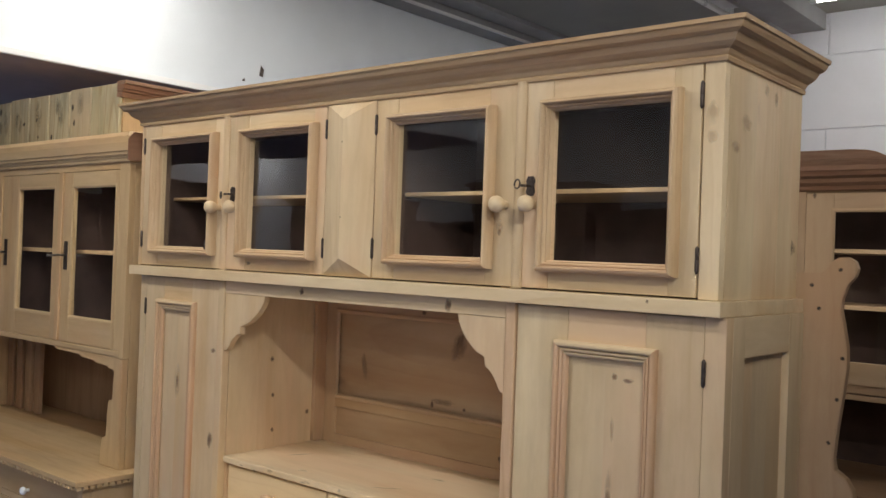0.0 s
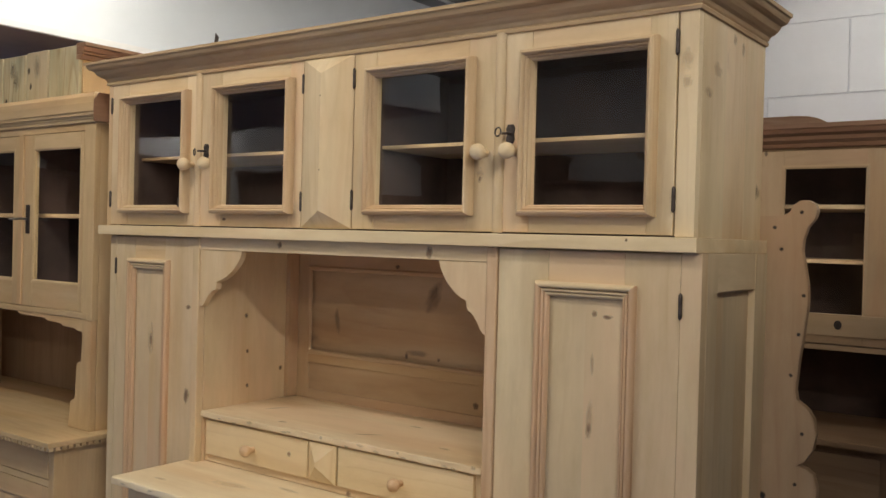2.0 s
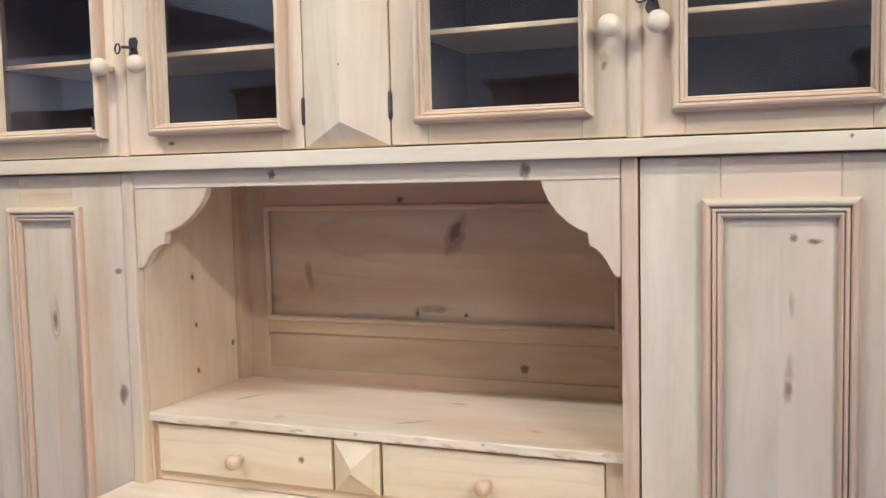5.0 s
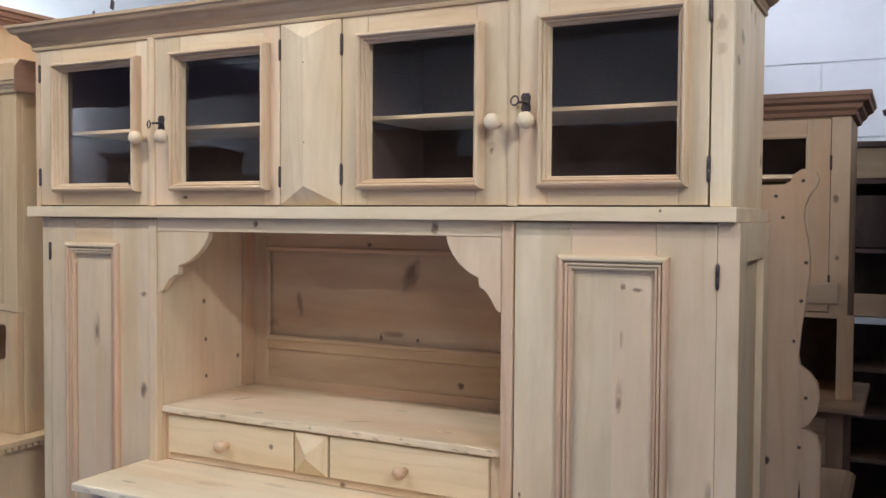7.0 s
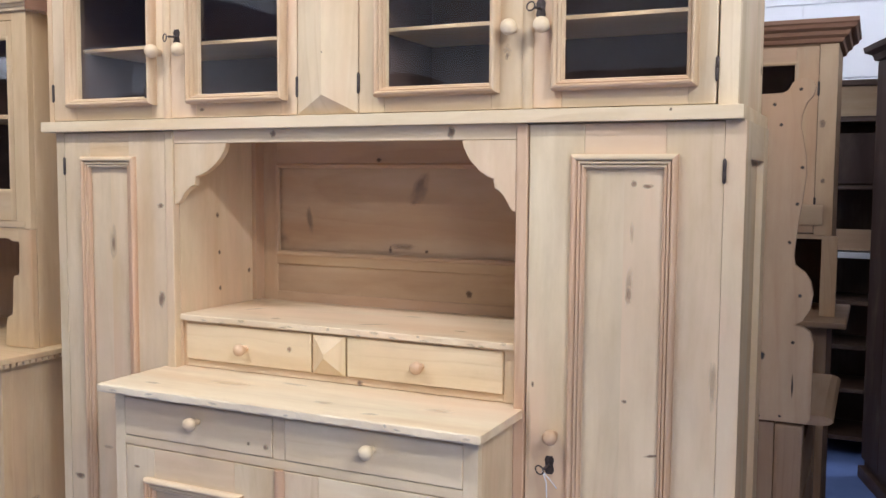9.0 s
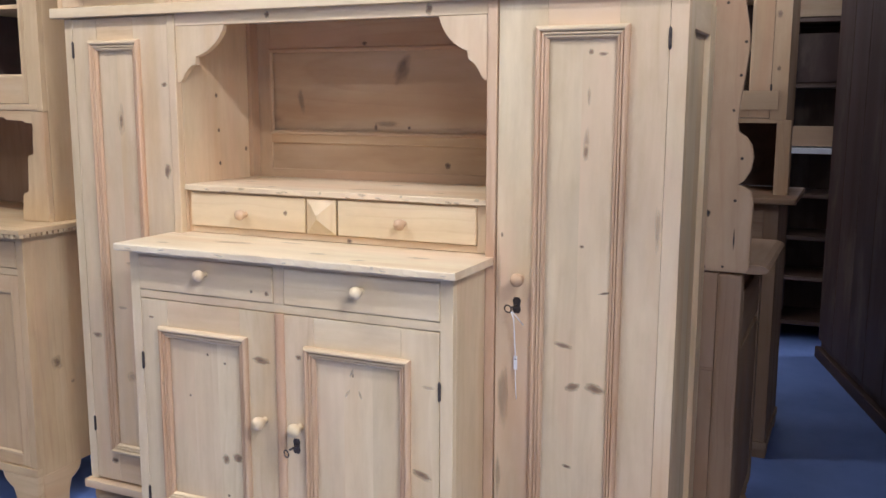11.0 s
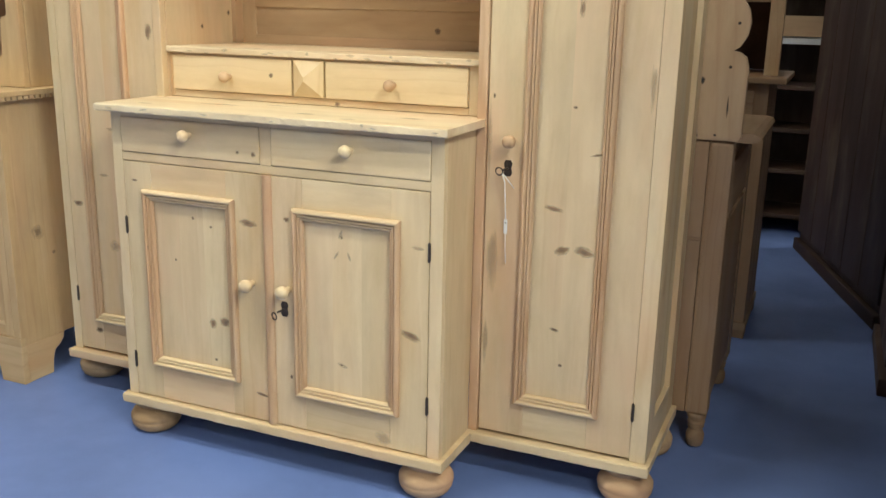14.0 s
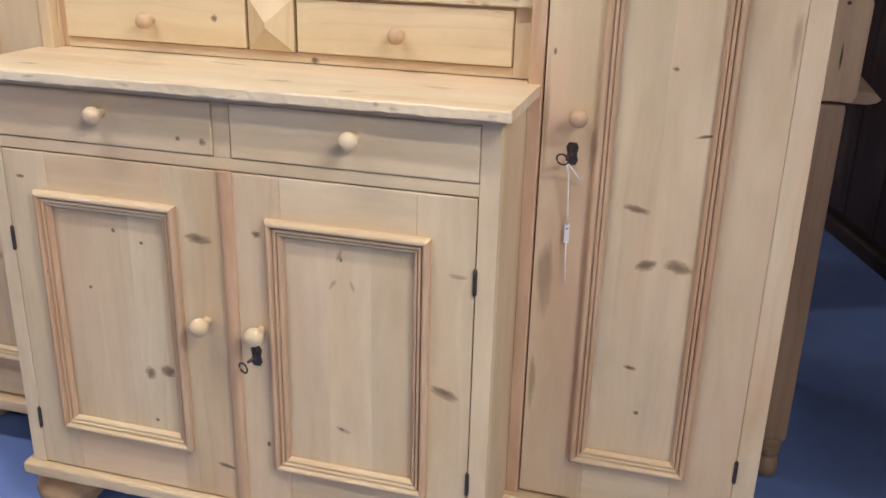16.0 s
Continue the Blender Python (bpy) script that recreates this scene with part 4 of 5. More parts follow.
for edge, front, low, high, x0, x1, count in ((niche_shelf, 0.012, 1.173, 1.186, -1.25, -0.34, 16), (worktop, -0.238, 1.031, 1.044, -1.29, -0.32, 7)):
    knots(edge, front, [(chance.uniform(x0, x1), chance.uniform(low, high), chance.uniform(0.006, 0.020), chance.uniform(0.003, 0.006), chance.uniform(-8, 8)) for k in range(count)], STAIN, proud=0.0022)

# ---------------------------------------------------------------- honey dresser beside it
LR, LL, LF, LB = -1.90, -3.34, 0.09, 0.50
hutch = thing("honey_dresser", (-2.6, 0.25, 0.07), "honey pine kitchen dresser with glazed doors and open middle", "dresser")
b = Boards(hutch, HONEY)
b.box(LR - 0.06, LR, LF, LF + 0.022, 1.39, 2.04, "z")
b.box(LR - 0.022, LR, LF + 0.0225, LB, 1.031, 2.06, "z")
b.box(LL, LL + 0.022, LF, LB, 1.031, 2.06, "z")
b.box(LL + 0.022, LR - 0.022, LF + 0.002, LB, 1.395, 1.412, "x")
b.box(LL + 0.022, LR - 0.022, LF + 0.002, LB, 2.045, 2.062, "x")
b.box(LL + 0.022, LR - 0.06, LF + 0.001, LF + 0.02, 2.007, 2.044, "x")
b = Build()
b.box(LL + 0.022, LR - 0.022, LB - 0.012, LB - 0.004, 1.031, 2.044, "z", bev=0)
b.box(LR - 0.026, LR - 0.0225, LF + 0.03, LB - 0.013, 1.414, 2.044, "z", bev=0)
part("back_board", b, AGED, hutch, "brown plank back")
# dividers and floor coloured dark as shade behind the panes
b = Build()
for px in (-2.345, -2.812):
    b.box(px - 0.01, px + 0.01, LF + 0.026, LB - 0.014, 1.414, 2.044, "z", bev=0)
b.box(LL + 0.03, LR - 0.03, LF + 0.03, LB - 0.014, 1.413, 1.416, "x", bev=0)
part("lining", b, INSIDE, hutch, "inside coloured dark for shade")
part("inner_shelf", Build().box(LL + 0.025, LR - 0.03, LF + 0.06, LB - 0.015, 1.722, 1.736, "x"), HONEY, hutch)
PLAIN = [(0, -0.001), (0, 0.0005), (0.006, 0.0005), (0.012, -0.003), (0.012, -0.004)]
for x0, x1, g0, g1 in ((-2.344, -1.9605, -2.266, -1.984), (-2.811, -2.346, -2.676, -2.400), (-3.279, -2.813, -3.14, -2.828)):
    d = panel_door(hutch, "glazed honey pine door", x0, x1, 1.414, 2.006, LF, (g0 - 0.008, g1 + 0.008, 1.497, 1.962), 0, (), HONEY, 0.022, PLAIN, True, None, HONEY)
    lx = x0 + 0.045
    part("escutcheon", Build().box(lx - 0.012, lx + 0.012, LF - 0.0025, LF + 0.001, 1.665, 1.765, bev=0.001), IRON, d, "tall dark lock plate")
    b = Build().tube([(lx, LF, 1.716), (lx, LF - 0.03, 1.716), (lx - 0.004, LF - 0.05, 1.714), (lx - 0.006, LF - 0.066, 1.714)], 0.0042)
    part("key", b, STEEL, d, "worn steel key")
part("astragal", Build().box(-2.352, -2.326, LF - 0.008, LF - 0.0005, 1.416, 2.008, "z", bev=0.003), HONEY, hutch)
part("astragal", Build().box(-2.826, -2.800, LF - 0.008, LF - 0.0005, 1.416, 2.008, "z", bev=0.003), HONEY, hutch)
HP = [(0.0, 2.030), (0.008, 2.032), (0.010, 2.040), (0.014, 2.043), (0.016, 2.050), (0.022, 2.052), (0.024, 2.060), (0.028, 2.063), (0.030, 2.090), (0.027, 2.110), (0.018, 2.124), (0.0, 2.128)]
part("cornice", cornice(Build(), LL, LR, LF, LB, HP), HONEY, hutch, "bold rounded cornice")
part("cornice_end", Build().prism([(LF - 0.029, 2.031), (LF - 0.029, 2.098), (LF - 0.01, 2.122), (LB, 2.122), (LB, 2.031)], "x", LR + 0.0305, LR + 0.034, "y"), RUST, hutch, "brown end of the cornice")
part("rail", Build().box(LL + 0.022, LR - 0.0225, LF - 0.002, LF + 0.02, 1.393, 1.4135, "x", bev=0.004), HONEY, hutch)
# stepped apron and stepped side brackets
b = Build().prism([(LR - 0.023, 1.3925), (LR - 0.023, 1.352), (-1.985, 1.352), (-1.995, 1.360), (-2.07, 1.362), (-2.08, 1.370), (-2.165, 1.372), (-2.18, 1.381), (-2.34, 1.383), (-2.36, 1.3925)], "y", LF + 0.001, LF + 0.02, "x")
part("apron", b, HONEY, hutch, "stepped apron under the doors")
ST = [(LR - 0.001, 1.031), (LR - 0.001, 1.389), (-1.958, 1.389), (-1.958, 1.351), (-1.953, 1.345), (-1.957, 1.255), (-1.962, 1.250), (-1.978, 1.248), (-1.983, 1.24), (-1.990, 1.132), (-1.996, 1.126), (-2.010, 1.122), (-2.016, 1.114), (-2.025, 1.031)]
part("bracket", Build().prism(ST, "y", LF + 0.0005, LF + 0.021, "z", bev=0.002), HONEY, hutch, "stepped side bracket")
part("bracket", Build().prism([(LL + LR - x, z) for x, z in ST], "y", LF + 0.0005, LF + 0.021, "z", bev=0.002), HONEY, hutch, "stepped side bracket")
# slatted roll front at the far side of the open middle
for i in range(4):
    x = -3.30 + 0.085 * i
    part("slat", Build().box(x, x + 0.05, 0.36 - 0.001 * i, 0.375, 1.032, 1.39, "z", bev=0.004), AGED, hutch)
LBF, LBR = -0.04, -1.885
b = Build()
b.box(LL - 0.015, LBR + 0.04, LBF - 0.045, LB, 1.013, 1.030, "x", bev=0.003, tone=0.2)
top = part("worktop", b, HONEY, hutch, "pine worktop with a notched edge")
for i in range(24):
    y = LBF - 0.04 + 0.0225 * i
    part("dentil", Build().box(LBR + 0.02, LBR + 0.038, y, y + 0.015, 1.002, 1.0128, "y", bev=0.001), HONEY, top)
for i in range(60):
    x = LBR + 0.014 - 0.0225 * i
    part("dentil", Build().box(x - 0.015, x, LBF - 0.043, LBF - 0.022, 1.002, 1.0128, "x", bev=0.001), HONEY, top)
b = Boards(hutch, HONEY)
b.box(LBR - 0.03, LBR, LBF, LBF + 0.03, 0.2, 1.0, "z")
b.box(LBR - 0.02, LBR - 0.001, LBF + 0.0305, LB, 0.2, 1.0, "z")
b.box(LL, LL + 0.03, LBF, LB, 0.2, 1.0, "z")
b.box(LL + 0.03, LBR - 0.03, LBF + 0.002, LBF + 0.02, 0.985, 1.0, "x")
b.box(LL + 0.03, LBR - 0.03, LBF + 0.002, LBF + 0.02, 0.875, 0.897, "x")
b.box(LL, LBR + 0.001, LBF - 0.003, LBF + 0.02, 0.2, 0.228, "x")
b.box(LL, LBR - 0.021, LB - 0.012, LB, 0.2, 1.0, "z")
hbase = b.made[1]
knots(hbase, LBR, [(0.069, 0.566, 0.034, 0.030, 20), (0.129, 0.486, 0.010, 0.009, 0)], SMEAR, 90)
knots(hbase, LBR, [(0.069, 0.566, 0.018, 0.020, 20)], KNOT, 90)
for x0, x1 in ((-2.612, -1.917), (-3.308, -2.614)):
    d = drawer_front(hutch, x0, x1, 0.8985, 0.984, LBF - 0.001, None, HONEY)
    k = Build().lathe([(r * 0.75, h * 0.62) for r, h in KNOB], ((x0 + x1) / 2 + 0.03, LBF - 0.001, 0.928), "y")
    part("knob", k, CERAMIC, d, "white porcelain knob")
for x0, x1 in ((-2.378, -1.917), (-2.842, -2.380), (-3.308, -2.844)):
    d = panel_door(hutch, "honey pine cupboard door", x0, x1, 0.230, 0.874, LBF + 0.002, (x0 + 0.07, x1 - 0.03, 0.268, 0.822), 0, (), HONEY, 0.02, PLAIN, False, None, HONEY)
    ox = x1 - 0.135
    b = Build()
    for a in range(12):
        an = 2 * math.pi * a / 12
        b.lathe([(0.006, 0.0), (0.008, 0.004), (0.005, 0.009), (0.001, 0.011)], (ox + 0.022 * math.cos(an), LBF + 0.0035, 0.645 + 0.048 * math.sin(an)), "y", steps=10)
    b.tube([(ox + 0.03 * math.cos(a) * 0.5, LBF - 0.012, 0.61 + 0.03 * math.sin(a) * 0.5) for a in [math.pi * (1 + i / 8) for i in range(9)]], 0.003)
    part("pull", b, YELLOW, d, "pale oval beaded pull")
FT = [(0, 0.2), (0.165, 0.2), (0.158, 0.178), (0.140, 0.160), (0.118, 0.148), (0.108, 0.118), (0.102, 0.07), (0.0, 0.07)]
part("foot", Build().prism([(LBR + 0.001 - u, z) for u, z in FT], "y", LBF - 0.003, LBF + 0.02, "x", bev=0.002), HONEY, hutch, "shaped bracket foot")
part("foot", Build().prism([(LBF + 0.0205 + u, z) for u, z in FT], "x", LBR - 0.022, LBR + 0.001, "y", bev=0.002), HONEY, hutch, "shaped bracket foot")
part("foot", Build().prism([(LL + u, z) for u, z in FT], "y", LBF - 0.003, LBF + 0.02, "x", bev=0.002), HONEY, hutch, "shaped bracket foot")
part("foot", Build().box(LL, LL + 0.1, LB - 0.1, LB, 0.07, 0.2), HONEY, hutch)
part("foot", Build().box(LBR - 0.1, LBR, LB - 0.06, LB, 0.07, 0.2), HONEY, hutch)

hutch.location, hutch.scale = (-2.53, 0.198, FLOOR), (0.97, 0.97, 0.982)

# planked box stacked on the honey dresser
crate = thing("planked_case", (-2.7, 0.35, 2.128), "weathered planked case lying on top of the honey dresser", "case")
b = Build().box(-3.33, -2.31, 0.335, 0.352, 2.1285, 2.345, "z", bev=0)
part("backing", b, AGED, crate)
xs = [-3.33, -3.17, -3.0, -2.83, -2.66, -2.50, -2.29]
for x0, x1 in zip(xs, xs[1:]):
    plank = part("plank", Build().box(x0 + 0.006, x1 - 0.006, 0.27, 0.2845, 2.1285, 2.352 + random.uniform(-0.004, 0.004), "z", bev=0.003), PLANK if x1 < -2.13 else HONEY, crate)
    if x1 < -2.4:
        knots(plank, 0.27, [(random.uniform(x0 + 0.02, x1 - 0.02), random.uniform(2.16, 2.33), random.uniform(0.008, 0.016), random.uniform(0.010, 0.02), 0) for i in range(2)], SCAR)
        knots(plank, 0.27, [(random.uniform(x0 + 0.03, x1 - 0.03), random.uniform(2.24, 2.30), random.uniform(0.02, 0.03), random.uniform(0.04, 0.06), 0) for i in range(3)], SMEAR)
part("end_board", Build().box(-2.3095, -2.289, 0.285, 0.56, 2.1285, 2.330, "z"), HONEY, crate)
b = Build()
for i, (o, z0, z1) in enumerate(((0.012, 2.300, 2.318), (0.022, 2.318, 2.328), (0.028, 2.328, 2.346), (0.036, 2.346, 2.360))):
    b.box(-2.31, -2.289 + o, 0.268, 0.70, z0, z1 - 0.0005, "y", bev=0.002)
part("moulding", b, RUST, crate, "brown grooved moulding")
part("board", Build().box(-2.70, -2.309, 0.306, 0.70, 2.330, 2.345, "y", bev=0), AGED, crate)

crate.location, crate.scale = (-2.627, 0.295, FLOOR + 0.982 * 2.058), (0.97, 0.97, 0.982)

# ---------------------------------------------------------------- small hutch with S-curved side
AX, AY0, AY1 = 0.242, 0.400, 0.97
hall = thing("curved_side_hutch", (0.0, 0.75, FLOOR), "small pine hutch with S-curved side board and turned feet", "hutch")
PROFILE = [(-0.16, 0.972), (0.232, 0.972), (0.240, 0.985), (0.2415, 1.165), (0.234, 1.192), (0.218, 1.203), (0.200, 1.207), (0.216, 1.218), (0.231, 1.245), (0.237, 1.281), (0.231, 1.312), (0.217, 1.333), (0.196, 1.348), (0.192, 1.37), (0.197, 1.43), (0.206, 1.50), (0.2125, 1.56), (0.211, 1.60), (0.203, 1.645), (0.197, 1.675), (0.199, 1.70), (0.208, 1.727), (0.222, 1.745), (0.2265, 1.762), (0.221, 1.777), (0.207, 1.785), (0.190, 1.784), (0.176, 1.774), (0.168, 1.758), (0.155, 1.751), (0.11, 1.750), (-0.16, 1.750)]
PROFILE = [(x + 0.016 if x > 0 else x, 1.596 + 0.985 * (z + 0.006 - 1.6)) for x, z in PROFILE]
side = part("side_board", Build().prism(PROFILE, "y", AY0, AY0 + 0.024, "z", bev=0.002, tone=0.9), BACK, hall, "S-curved side board with screw holes")
SCREWS = [(0.199, 1.762, 0.006, 0.006), (0.143, 1.729, 0.006, 0.006), (0.159, 1.682, 0.006, 0.006), (0.208, 1.584, 0.006, 0.006), (0.200, 1.500, 0.006, 0.006), (0.186, 1.411, 0.006, 0.006), (0.213, 1.288, 0.006, 0.006), (0.201, 1.178, 0.006, 0.006), (0.134, 1.142, 0.009, 0.013), (0.203, 1.076, 0.0036, 0.034), (0.178, 1.001, 0.005, 0.005), (0.128, 0.998, 0.009, 0.009)]
knots(side, AY0, [(x + 0.012, z - 0.004, rx, rz, 0) for x, z, rx, rz in SCREWS], SCAR)
b = Build()
b.box(-0.30, -0.285, AY0 + 0.025, AY1 - 0.235, 0.997, 1.75, "z")
part("back_board", b, AGED, hall)
b = Build().prism([(-0.30, 1.0025), (0.282, 1.0025), (0.298, 0.998), (0.306, 0.990), (0.298, 0.982), (0.282, 0.978), (-0.30, 0.978)], "y", AY0 + 0.0245, 0.93, "y")
part("worktop", b, AGED, hall, "thick worktop with a rounded nose")
b = Boards(hall, AGED)
b.box(AX - 0.064, AX, AY0 + 0.004, AY0 + 0.06, 0.20, 0.9775, "z", bev=0.010)
b.box(AX - 0.058, AX, AY1 - 0.06, AY1 - 0.004, 0.20, 0.9775, "z")
b.box(-0.30, AX - 0.0645, AY0 + 0.012, AY0 + 0.03, 0.715, 0.9775, "z")
b.box(-0.30, AX - 0.0645, AY0 + 0.012, AY0 + 0.03, 0.20, 0.705, "z")
b.box(-0.30, AX - 0.0645, AY0 + 0.016, AY0 + 0.03, 0.70, 0.72, "x", bev=0)
b.box(-0.30, -0.285, AY0 + 0.031, AY1, 0.20, 0.9775, "z")
b.box(AX - 0.02, AX - 0.012, AY0 + 0.0605, AY1 - 0.0605, 0.22, 0.9775, "z")

part("drawer", Build().box(AX - 0.014, AX - 0.001, AY0 + 0.07, AY1 - 0.07, 0.78, 0.92, "y", bev=0.003), AGED, hall)
part("door", Build().box(AX - 0.014, AX - 0.002, AY0 + 0.07, AY1 - 0.07, 0.24, 0.76, "z", bev=0.003), AGED, hall)
TURN_FOOT = [(0.017, 0.0), (0.022, 0.004), (0.026, 0.025), (0.026, 0.045), (0.021, 0.062), (0.017, 0.068), (0.022, 0.072), (0.024, 0.078), (0.022, 0.083), (0.024, 0.088), (0.026, 0.094), (0.022, 0.099), (0.026, 0.108), (0.028, 0.131)]
for fx, fy in ((AX - 0.031, AY0 + 0.034), (AX - 0.031, AY1 - 0.032), (-0.26, AY0 + 0.05), (-0.26, AY1 - 0.05)):
    part("foot", Build().lathe([(r, 0.8 * h) for r, h in TURN_FOOT], (fx, fy, FLOOR), "z"), AGED, hall, "turned foot")

# ---------------------------------------------------------------- glazed cabinet further back
GX0, GX1, GY, GB = -0.29, 0.245, 1.5, 1.88
gcab = thing("glazed_cabinet", (0.0, 1.7, FLOOR), "pine cabinet with glazed door and brown cornice", "cabinet")
b = Boards(gcab, BACK)
b.box(GX1 - 0.058, GX1, GY, GY + 0.022, 1.365, 2.02, "z")
b.box(GX0, GX0 + 0.058, GY, GY + 0.022, 1.365, 2.02, "z")
b.box(GX1 - 0.02, GX1, GY + 0.0225, GB, 1.09, 2.02, "z")
b.box(GX0, GX0 + 0.02, GY + 0.0225, GB, 1.09, 2.02, "z")
b.box(GX0 + 0.02, GX1 - 0.02, GY + 0.002, GB, 1.352, 1.369, "x")
b.box(GX0 + 0.02, GX1 - 0.02, GY + 0.002, GB, 2.005, 2.02, "x")
b.box(GX1 - 0.03, GX1 + 0.02, GY - 0.01, GY + 0.022, 1.09, 1.3635, "z")
b.box(GX0, GX0 + 0.05, GY - 0.01, GY + 0.022, 1.09, 1.3635, "z")

# back and inner sides darkened by colour for the unlit inside
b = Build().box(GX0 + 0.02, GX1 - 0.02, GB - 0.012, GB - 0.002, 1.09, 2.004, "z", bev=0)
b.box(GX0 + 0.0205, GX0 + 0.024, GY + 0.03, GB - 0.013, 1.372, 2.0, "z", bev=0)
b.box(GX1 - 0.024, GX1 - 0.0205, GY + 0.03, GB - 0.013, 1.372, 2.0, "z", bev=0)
part("lining", b, INSIDE, gcab, "inside coloured dark for shade")
for z in (1.82, 1.64):
    part("inner_shelf", Build().box(GX0 + 0.025, GX1 - 0.025, GY + 0.05, GB - 0.014, z - 0.008, z + 0.006, "x"), BACK, gcab)
panel_door(gcab, "glazed pine door", GX0 + 0.0585, GX1 - 0.0585, 1.372, 2.004, GY, (-0.152, 0.121, 1.452, 1.954), 1, (1.86, 1.47), BACK, 0.022, PLAIN, True, None, BACK)
part("rail", Build().box(GX0 + 0.05, GX1 - 0.03, GY - 0.006, GY + 0.02, 1.40, 1.47, "x", bev=0.002), BACK, gcab)
part("keyhole", Build().prism([(0.04 + 0.012 * math.cos(a), 1.436 + 0.015 * math.sin(a)) for a in [math.pi * k / 6 for k in range(12)]], "y", GY - 0.0085, GY - 0.0055), IRON, gcab, "dark keyhole plate")
knots(gcab, GY, [(0.203, 1.742, 0.012, 0.020, 0), (-0.205, 1.995, 0.008, 0.012, 0), (0.21, 1.55, 0.009, 0.012, 0)])
GP = [(0.0, 2.008), (0.012, 2.012), (0.016, 2.024), (0.030, 2.034), (0.034, 2.046), (0.050, 2.054), (0.055, 2.066), (0.060, 2.070), (0.060, 2.084), (0.0, 2.086)]
part("cornice", cornice(Build(), GX0, GX1, GY, GB, GP), RUST, gcab, "brown moulded cornice")
part("worktop", Build().box(GX0 - 0.02, GX1 + 0.06, 1.36, GB, 1.068, 1.089, "x", bev=0.005), AGED, gcab)
b = Boards(gcab, AGED)
b.box(GX0, GX1, 1.42, 1.44, 0.16, 1.0675, "z")
b.box(GX1 - 0.02, GX1, 1.4405, GB, 0.16, 1.0675, "z")
b.box(GX0, GX0 + 0.02, 1.4405, GB, 0.16, 1.0675, "z")
b.box(GX0 - 0.005, GX1 + 0.008, 1.412, GB, 0.13, 0.16, "x")

part("drawer", Build().box(GX0 + 0.05, GX1 - 0.05, 1.408, 1.4195, 0.89, 1.04, "x", bev=0.003), AGED, gcab)
for fx in (GX0 + 0.05, GX1 - 0.04):
    for fy in (1.46, GB - 0.05):
        part("foot", Build().box(fx - 0.045, fx + 0.045, fy - 0.04, fy + 0.045, FLOOR, 0.1295, bev=0.004), AGED, gcab)


# ---------------------------------------------------------------- far cabinets along the aisle
def shelf_unit(x0, x1, y0, y1, top):
    """A dark open shelf unit with a drawer and two solid boards."""
    t = thing("shelf_unit", ((x0 + x1) / 2, (y0 + y1) / 2, FLOOR), "dark open shelf unit with pale shelf edges by the wall", "shelf unit")
    for xa in (x0, x1 - 0.03):
        part("side", Build().box(xa, xa + 0.03, y0, y1, FLOOR, top, "z"), DARKWOOD, t)
    part("back_board", Build().box(x0 + 0.03, x1 - 0.03, y1 - 0.015, y1 - 0.003, FLOOR, top, "z", bev=0), DARKWOOD, t)
    for z in (0.205, 0.461, 0.69, 0.926, 1.53, 1.88):
        part("shelf", Build().box(x0 + 0.0305, x1 - 0.0305, y0 + 0.004, y1 - 0.016, z - 0.022, z, "x"), DARKWOOD, t)
    part("shelf", Build().box(x0 + 0.0305, x1 - 0.0305, y0 - 0.012, y1 - 0.016, 1.15, 1.182, "x"), WHITE, t, "white shelf")
    part("drawer", Build().box(x0 + 0.032, x1 - 0.032, y0, y0 + 0.02, 1.19, 1.30, "x", bev=0.003), BACK, t)
    part("panel", Build().box(x0 + 0.032, x1 - 0.032, y0 + 0.05, y0 + 0.07, 1.535, 1.80, "z", bev=0.003), BROWN, t)
    part("panel", Build().box(x0 + 0.032, x1 - 0.032, y0, y0 + 0.02, 1.885, top - 0.002, "x", bev=0.003), BACK, t)
    part("top", Build().box(x0 - 0.02, x1 + 0.02, y0 - 0.02, y1, top, top + 0.03, "x", bev=0.006), DARKWOOD, t)
    return t


shelf_unit(0.10, 0.95, 3.35, 3.75, 2.04)


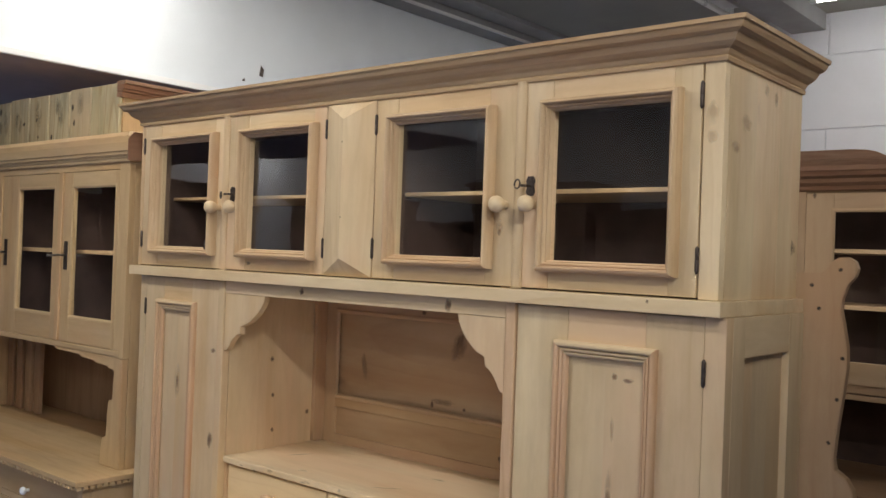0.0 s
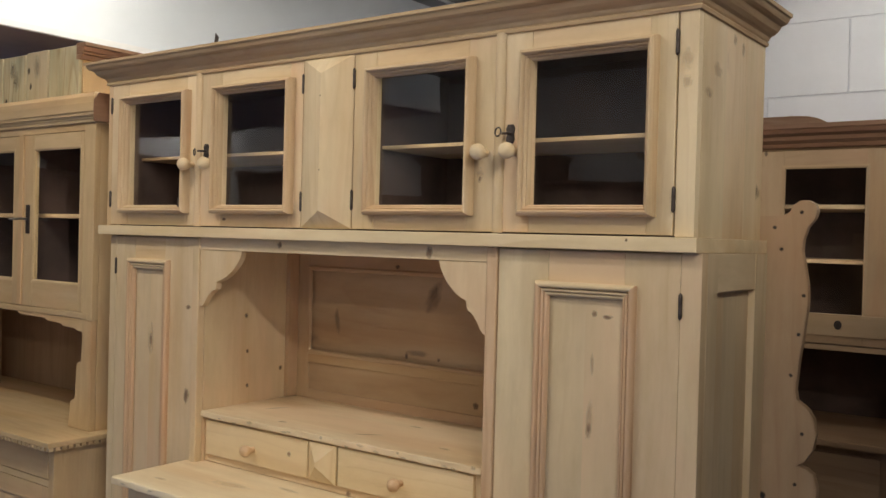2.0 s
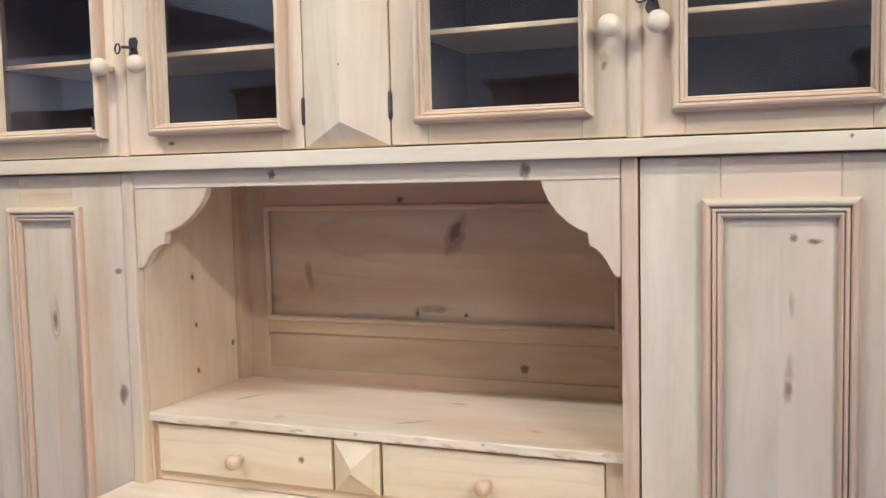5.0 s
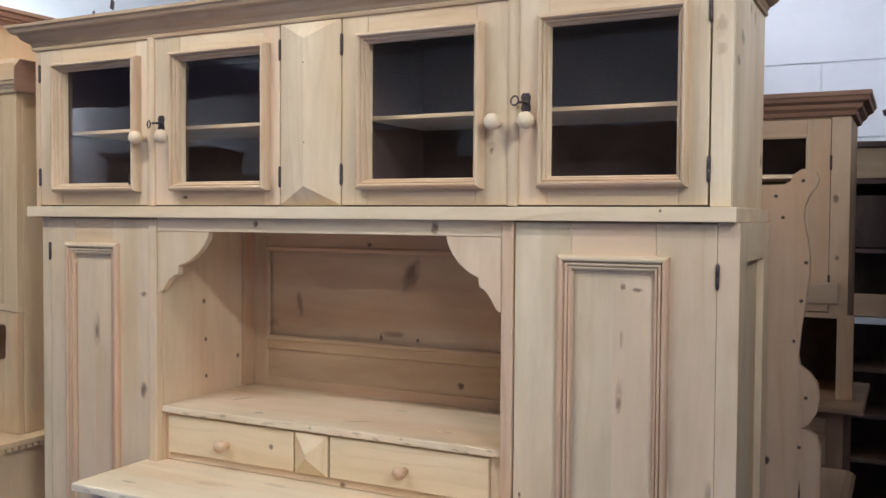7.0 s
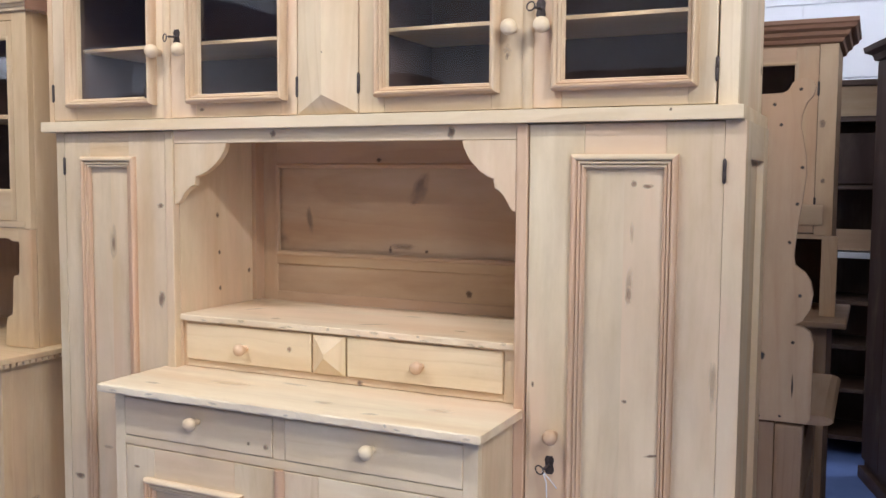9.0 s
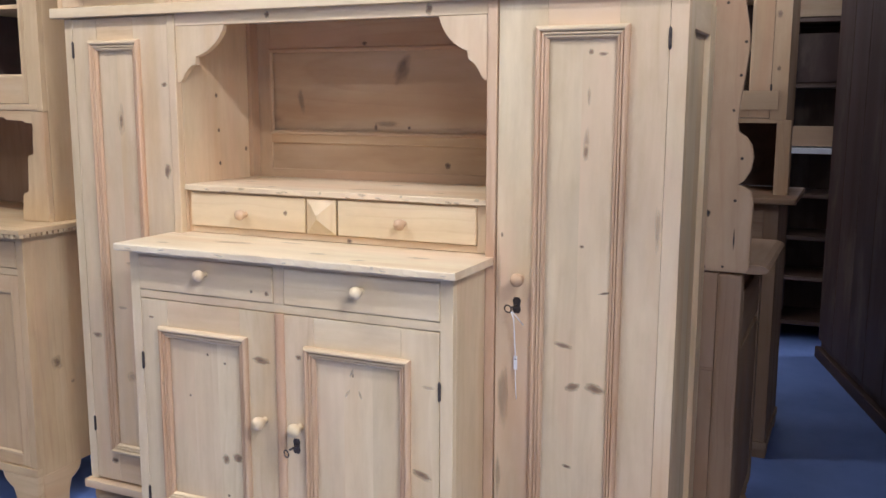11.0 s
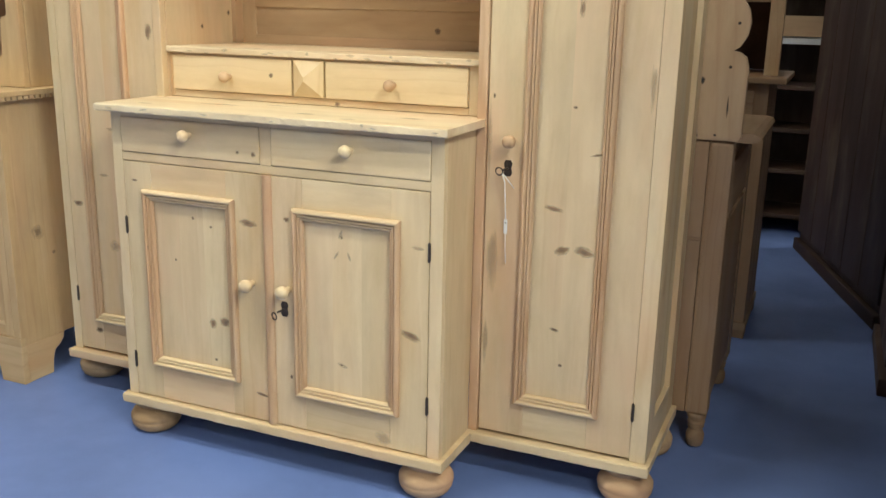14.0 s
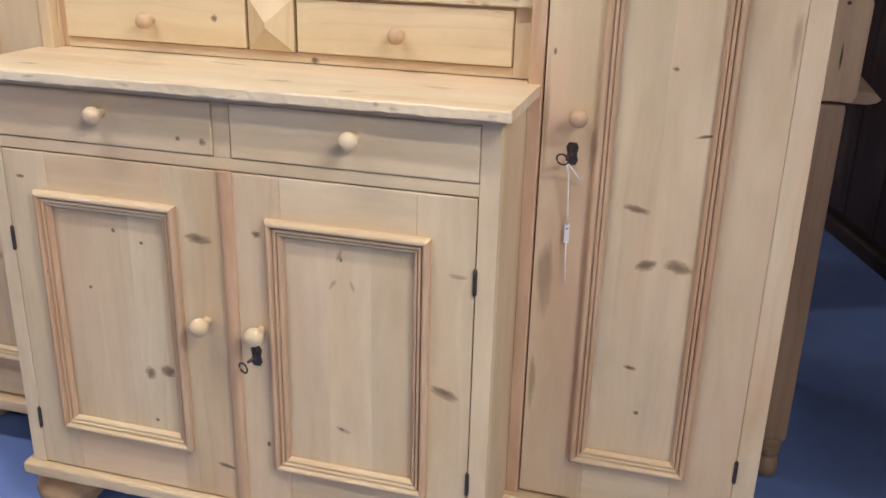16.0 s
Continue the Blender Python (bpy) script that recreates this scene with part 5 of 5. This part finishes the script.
def wardrobe(x0, x1, y0, y1, top, turn, label, material, group="", planks=6):
    """A plank wardrobe with a rounded cornice, turned about its near left corner; built along its own x."""
    t = thing("wardrobe", (x0, y0, FLOOR), label, "wardrobe", group)
    n = planks
    b = Build().box(x0 + 0.004, x1 - 0.004, y0 + 0.016, y1, FLOOR + 0.06, top, "z")
    part("carcass", b, material, t)
    w = (x1 - x0) / n
    for i in range(n):
        part("plank", Build().box(x0 + w * i + 0.002, x0 + w * (i + 1) - 0.002, y0, y0 + 0.0155, FLOOR + 0.10, top - 0.002, "z", bev=0.004), material, t)
    part("plinth", Build().box(x0 - 0.01, x1 + 0.01, y0 - 0.012, y1, FLOOR, FLOOR + 0.0595, "x", bev=0.006), material, t)
    part("cornice", cornice(Build(), x0, x1, y0, y1, [(0, top), (0.012, top + 0.004), (0.022, top + 0.03), (0.05, top + 0.045), (0.055, top + 0.07), (0.0, top + 0.072)]), material, t)
    t.rotation_euler = (0, 0, radians(turn))
    return t


# the aisle's far side: its front runs from back to front, turned to the aisle
wardrobe(0.36, 1.66, 3.02, 3.58, 2.12, -74, "tall brown plank wardrobe beside the aisle", BROWN, planks=5)
wardrobe(0.72, 1.32, 1.66, 2.2, 1.95, -90, "brown plank wardrobe at the aisle's edge", BROWN, planks=4)
# unseen wardrobe, added to keep lamp light off the aisle floor
wardrobe(0.98, 3.0, 1.02, 1.6, 2.2, -90, "brown plank wardrobe at the aisle's edge", BROWN, planks=8)

# tall piece by the end wall, of which the rounded top shows over the others
arch = wardrobe(-1.75, -0.50, 3.32, 3.84, 2.24, 0, "tall brown wardrobe with a rounded top by the wall", RUST, planks=5)
b = Build().prism([(-1.78, 2.3125), (-0.445, 2.3125), (-0.450, 2.322), (-0.470, 2.336), (-0.500, 2.350), (-0.545, 2.361), (-0.62, 2.366), (-1.78, 2.368)], "y", 3.28, 3.80, "x", bev=0.006)
part("crest", b, RUST, arch, "crest board with a rounded end")

# furniture across the hall, behind the viewer: seen only in the panes
rear = [(-6.9, -5.6, 2.25), (-5.5, -4.5, 2.0), (-4.4, -3.2, 2.35), (-3.1, -2.3, 2.1), (-2.2, -0.9, 2.3), (-0.8, 0.2, 2.05), (0.3, 1.5, 2.35)]
for x0, x1, h in rear:
    wardrobe(x1, 2 * x1 - x0, -5.0, -4.4, h, 180, "dark plank wardrobe across the hall", DARKWOOD, "wardrobes across the hall", 5)
# unseen row, added to darken what the honey dresser's panes mirror
for y0, h in ((-4.0, 2.3), (-2.7, 2.1), (-1.4, 2.35)):
    wardrobe(-6.5, -5.3, y0, y0 + 0.6, h, 90, "dark plank wardrobe along the west wall", DARKWOOD, "wardrobes along the west wall", 5)
large_blocks()
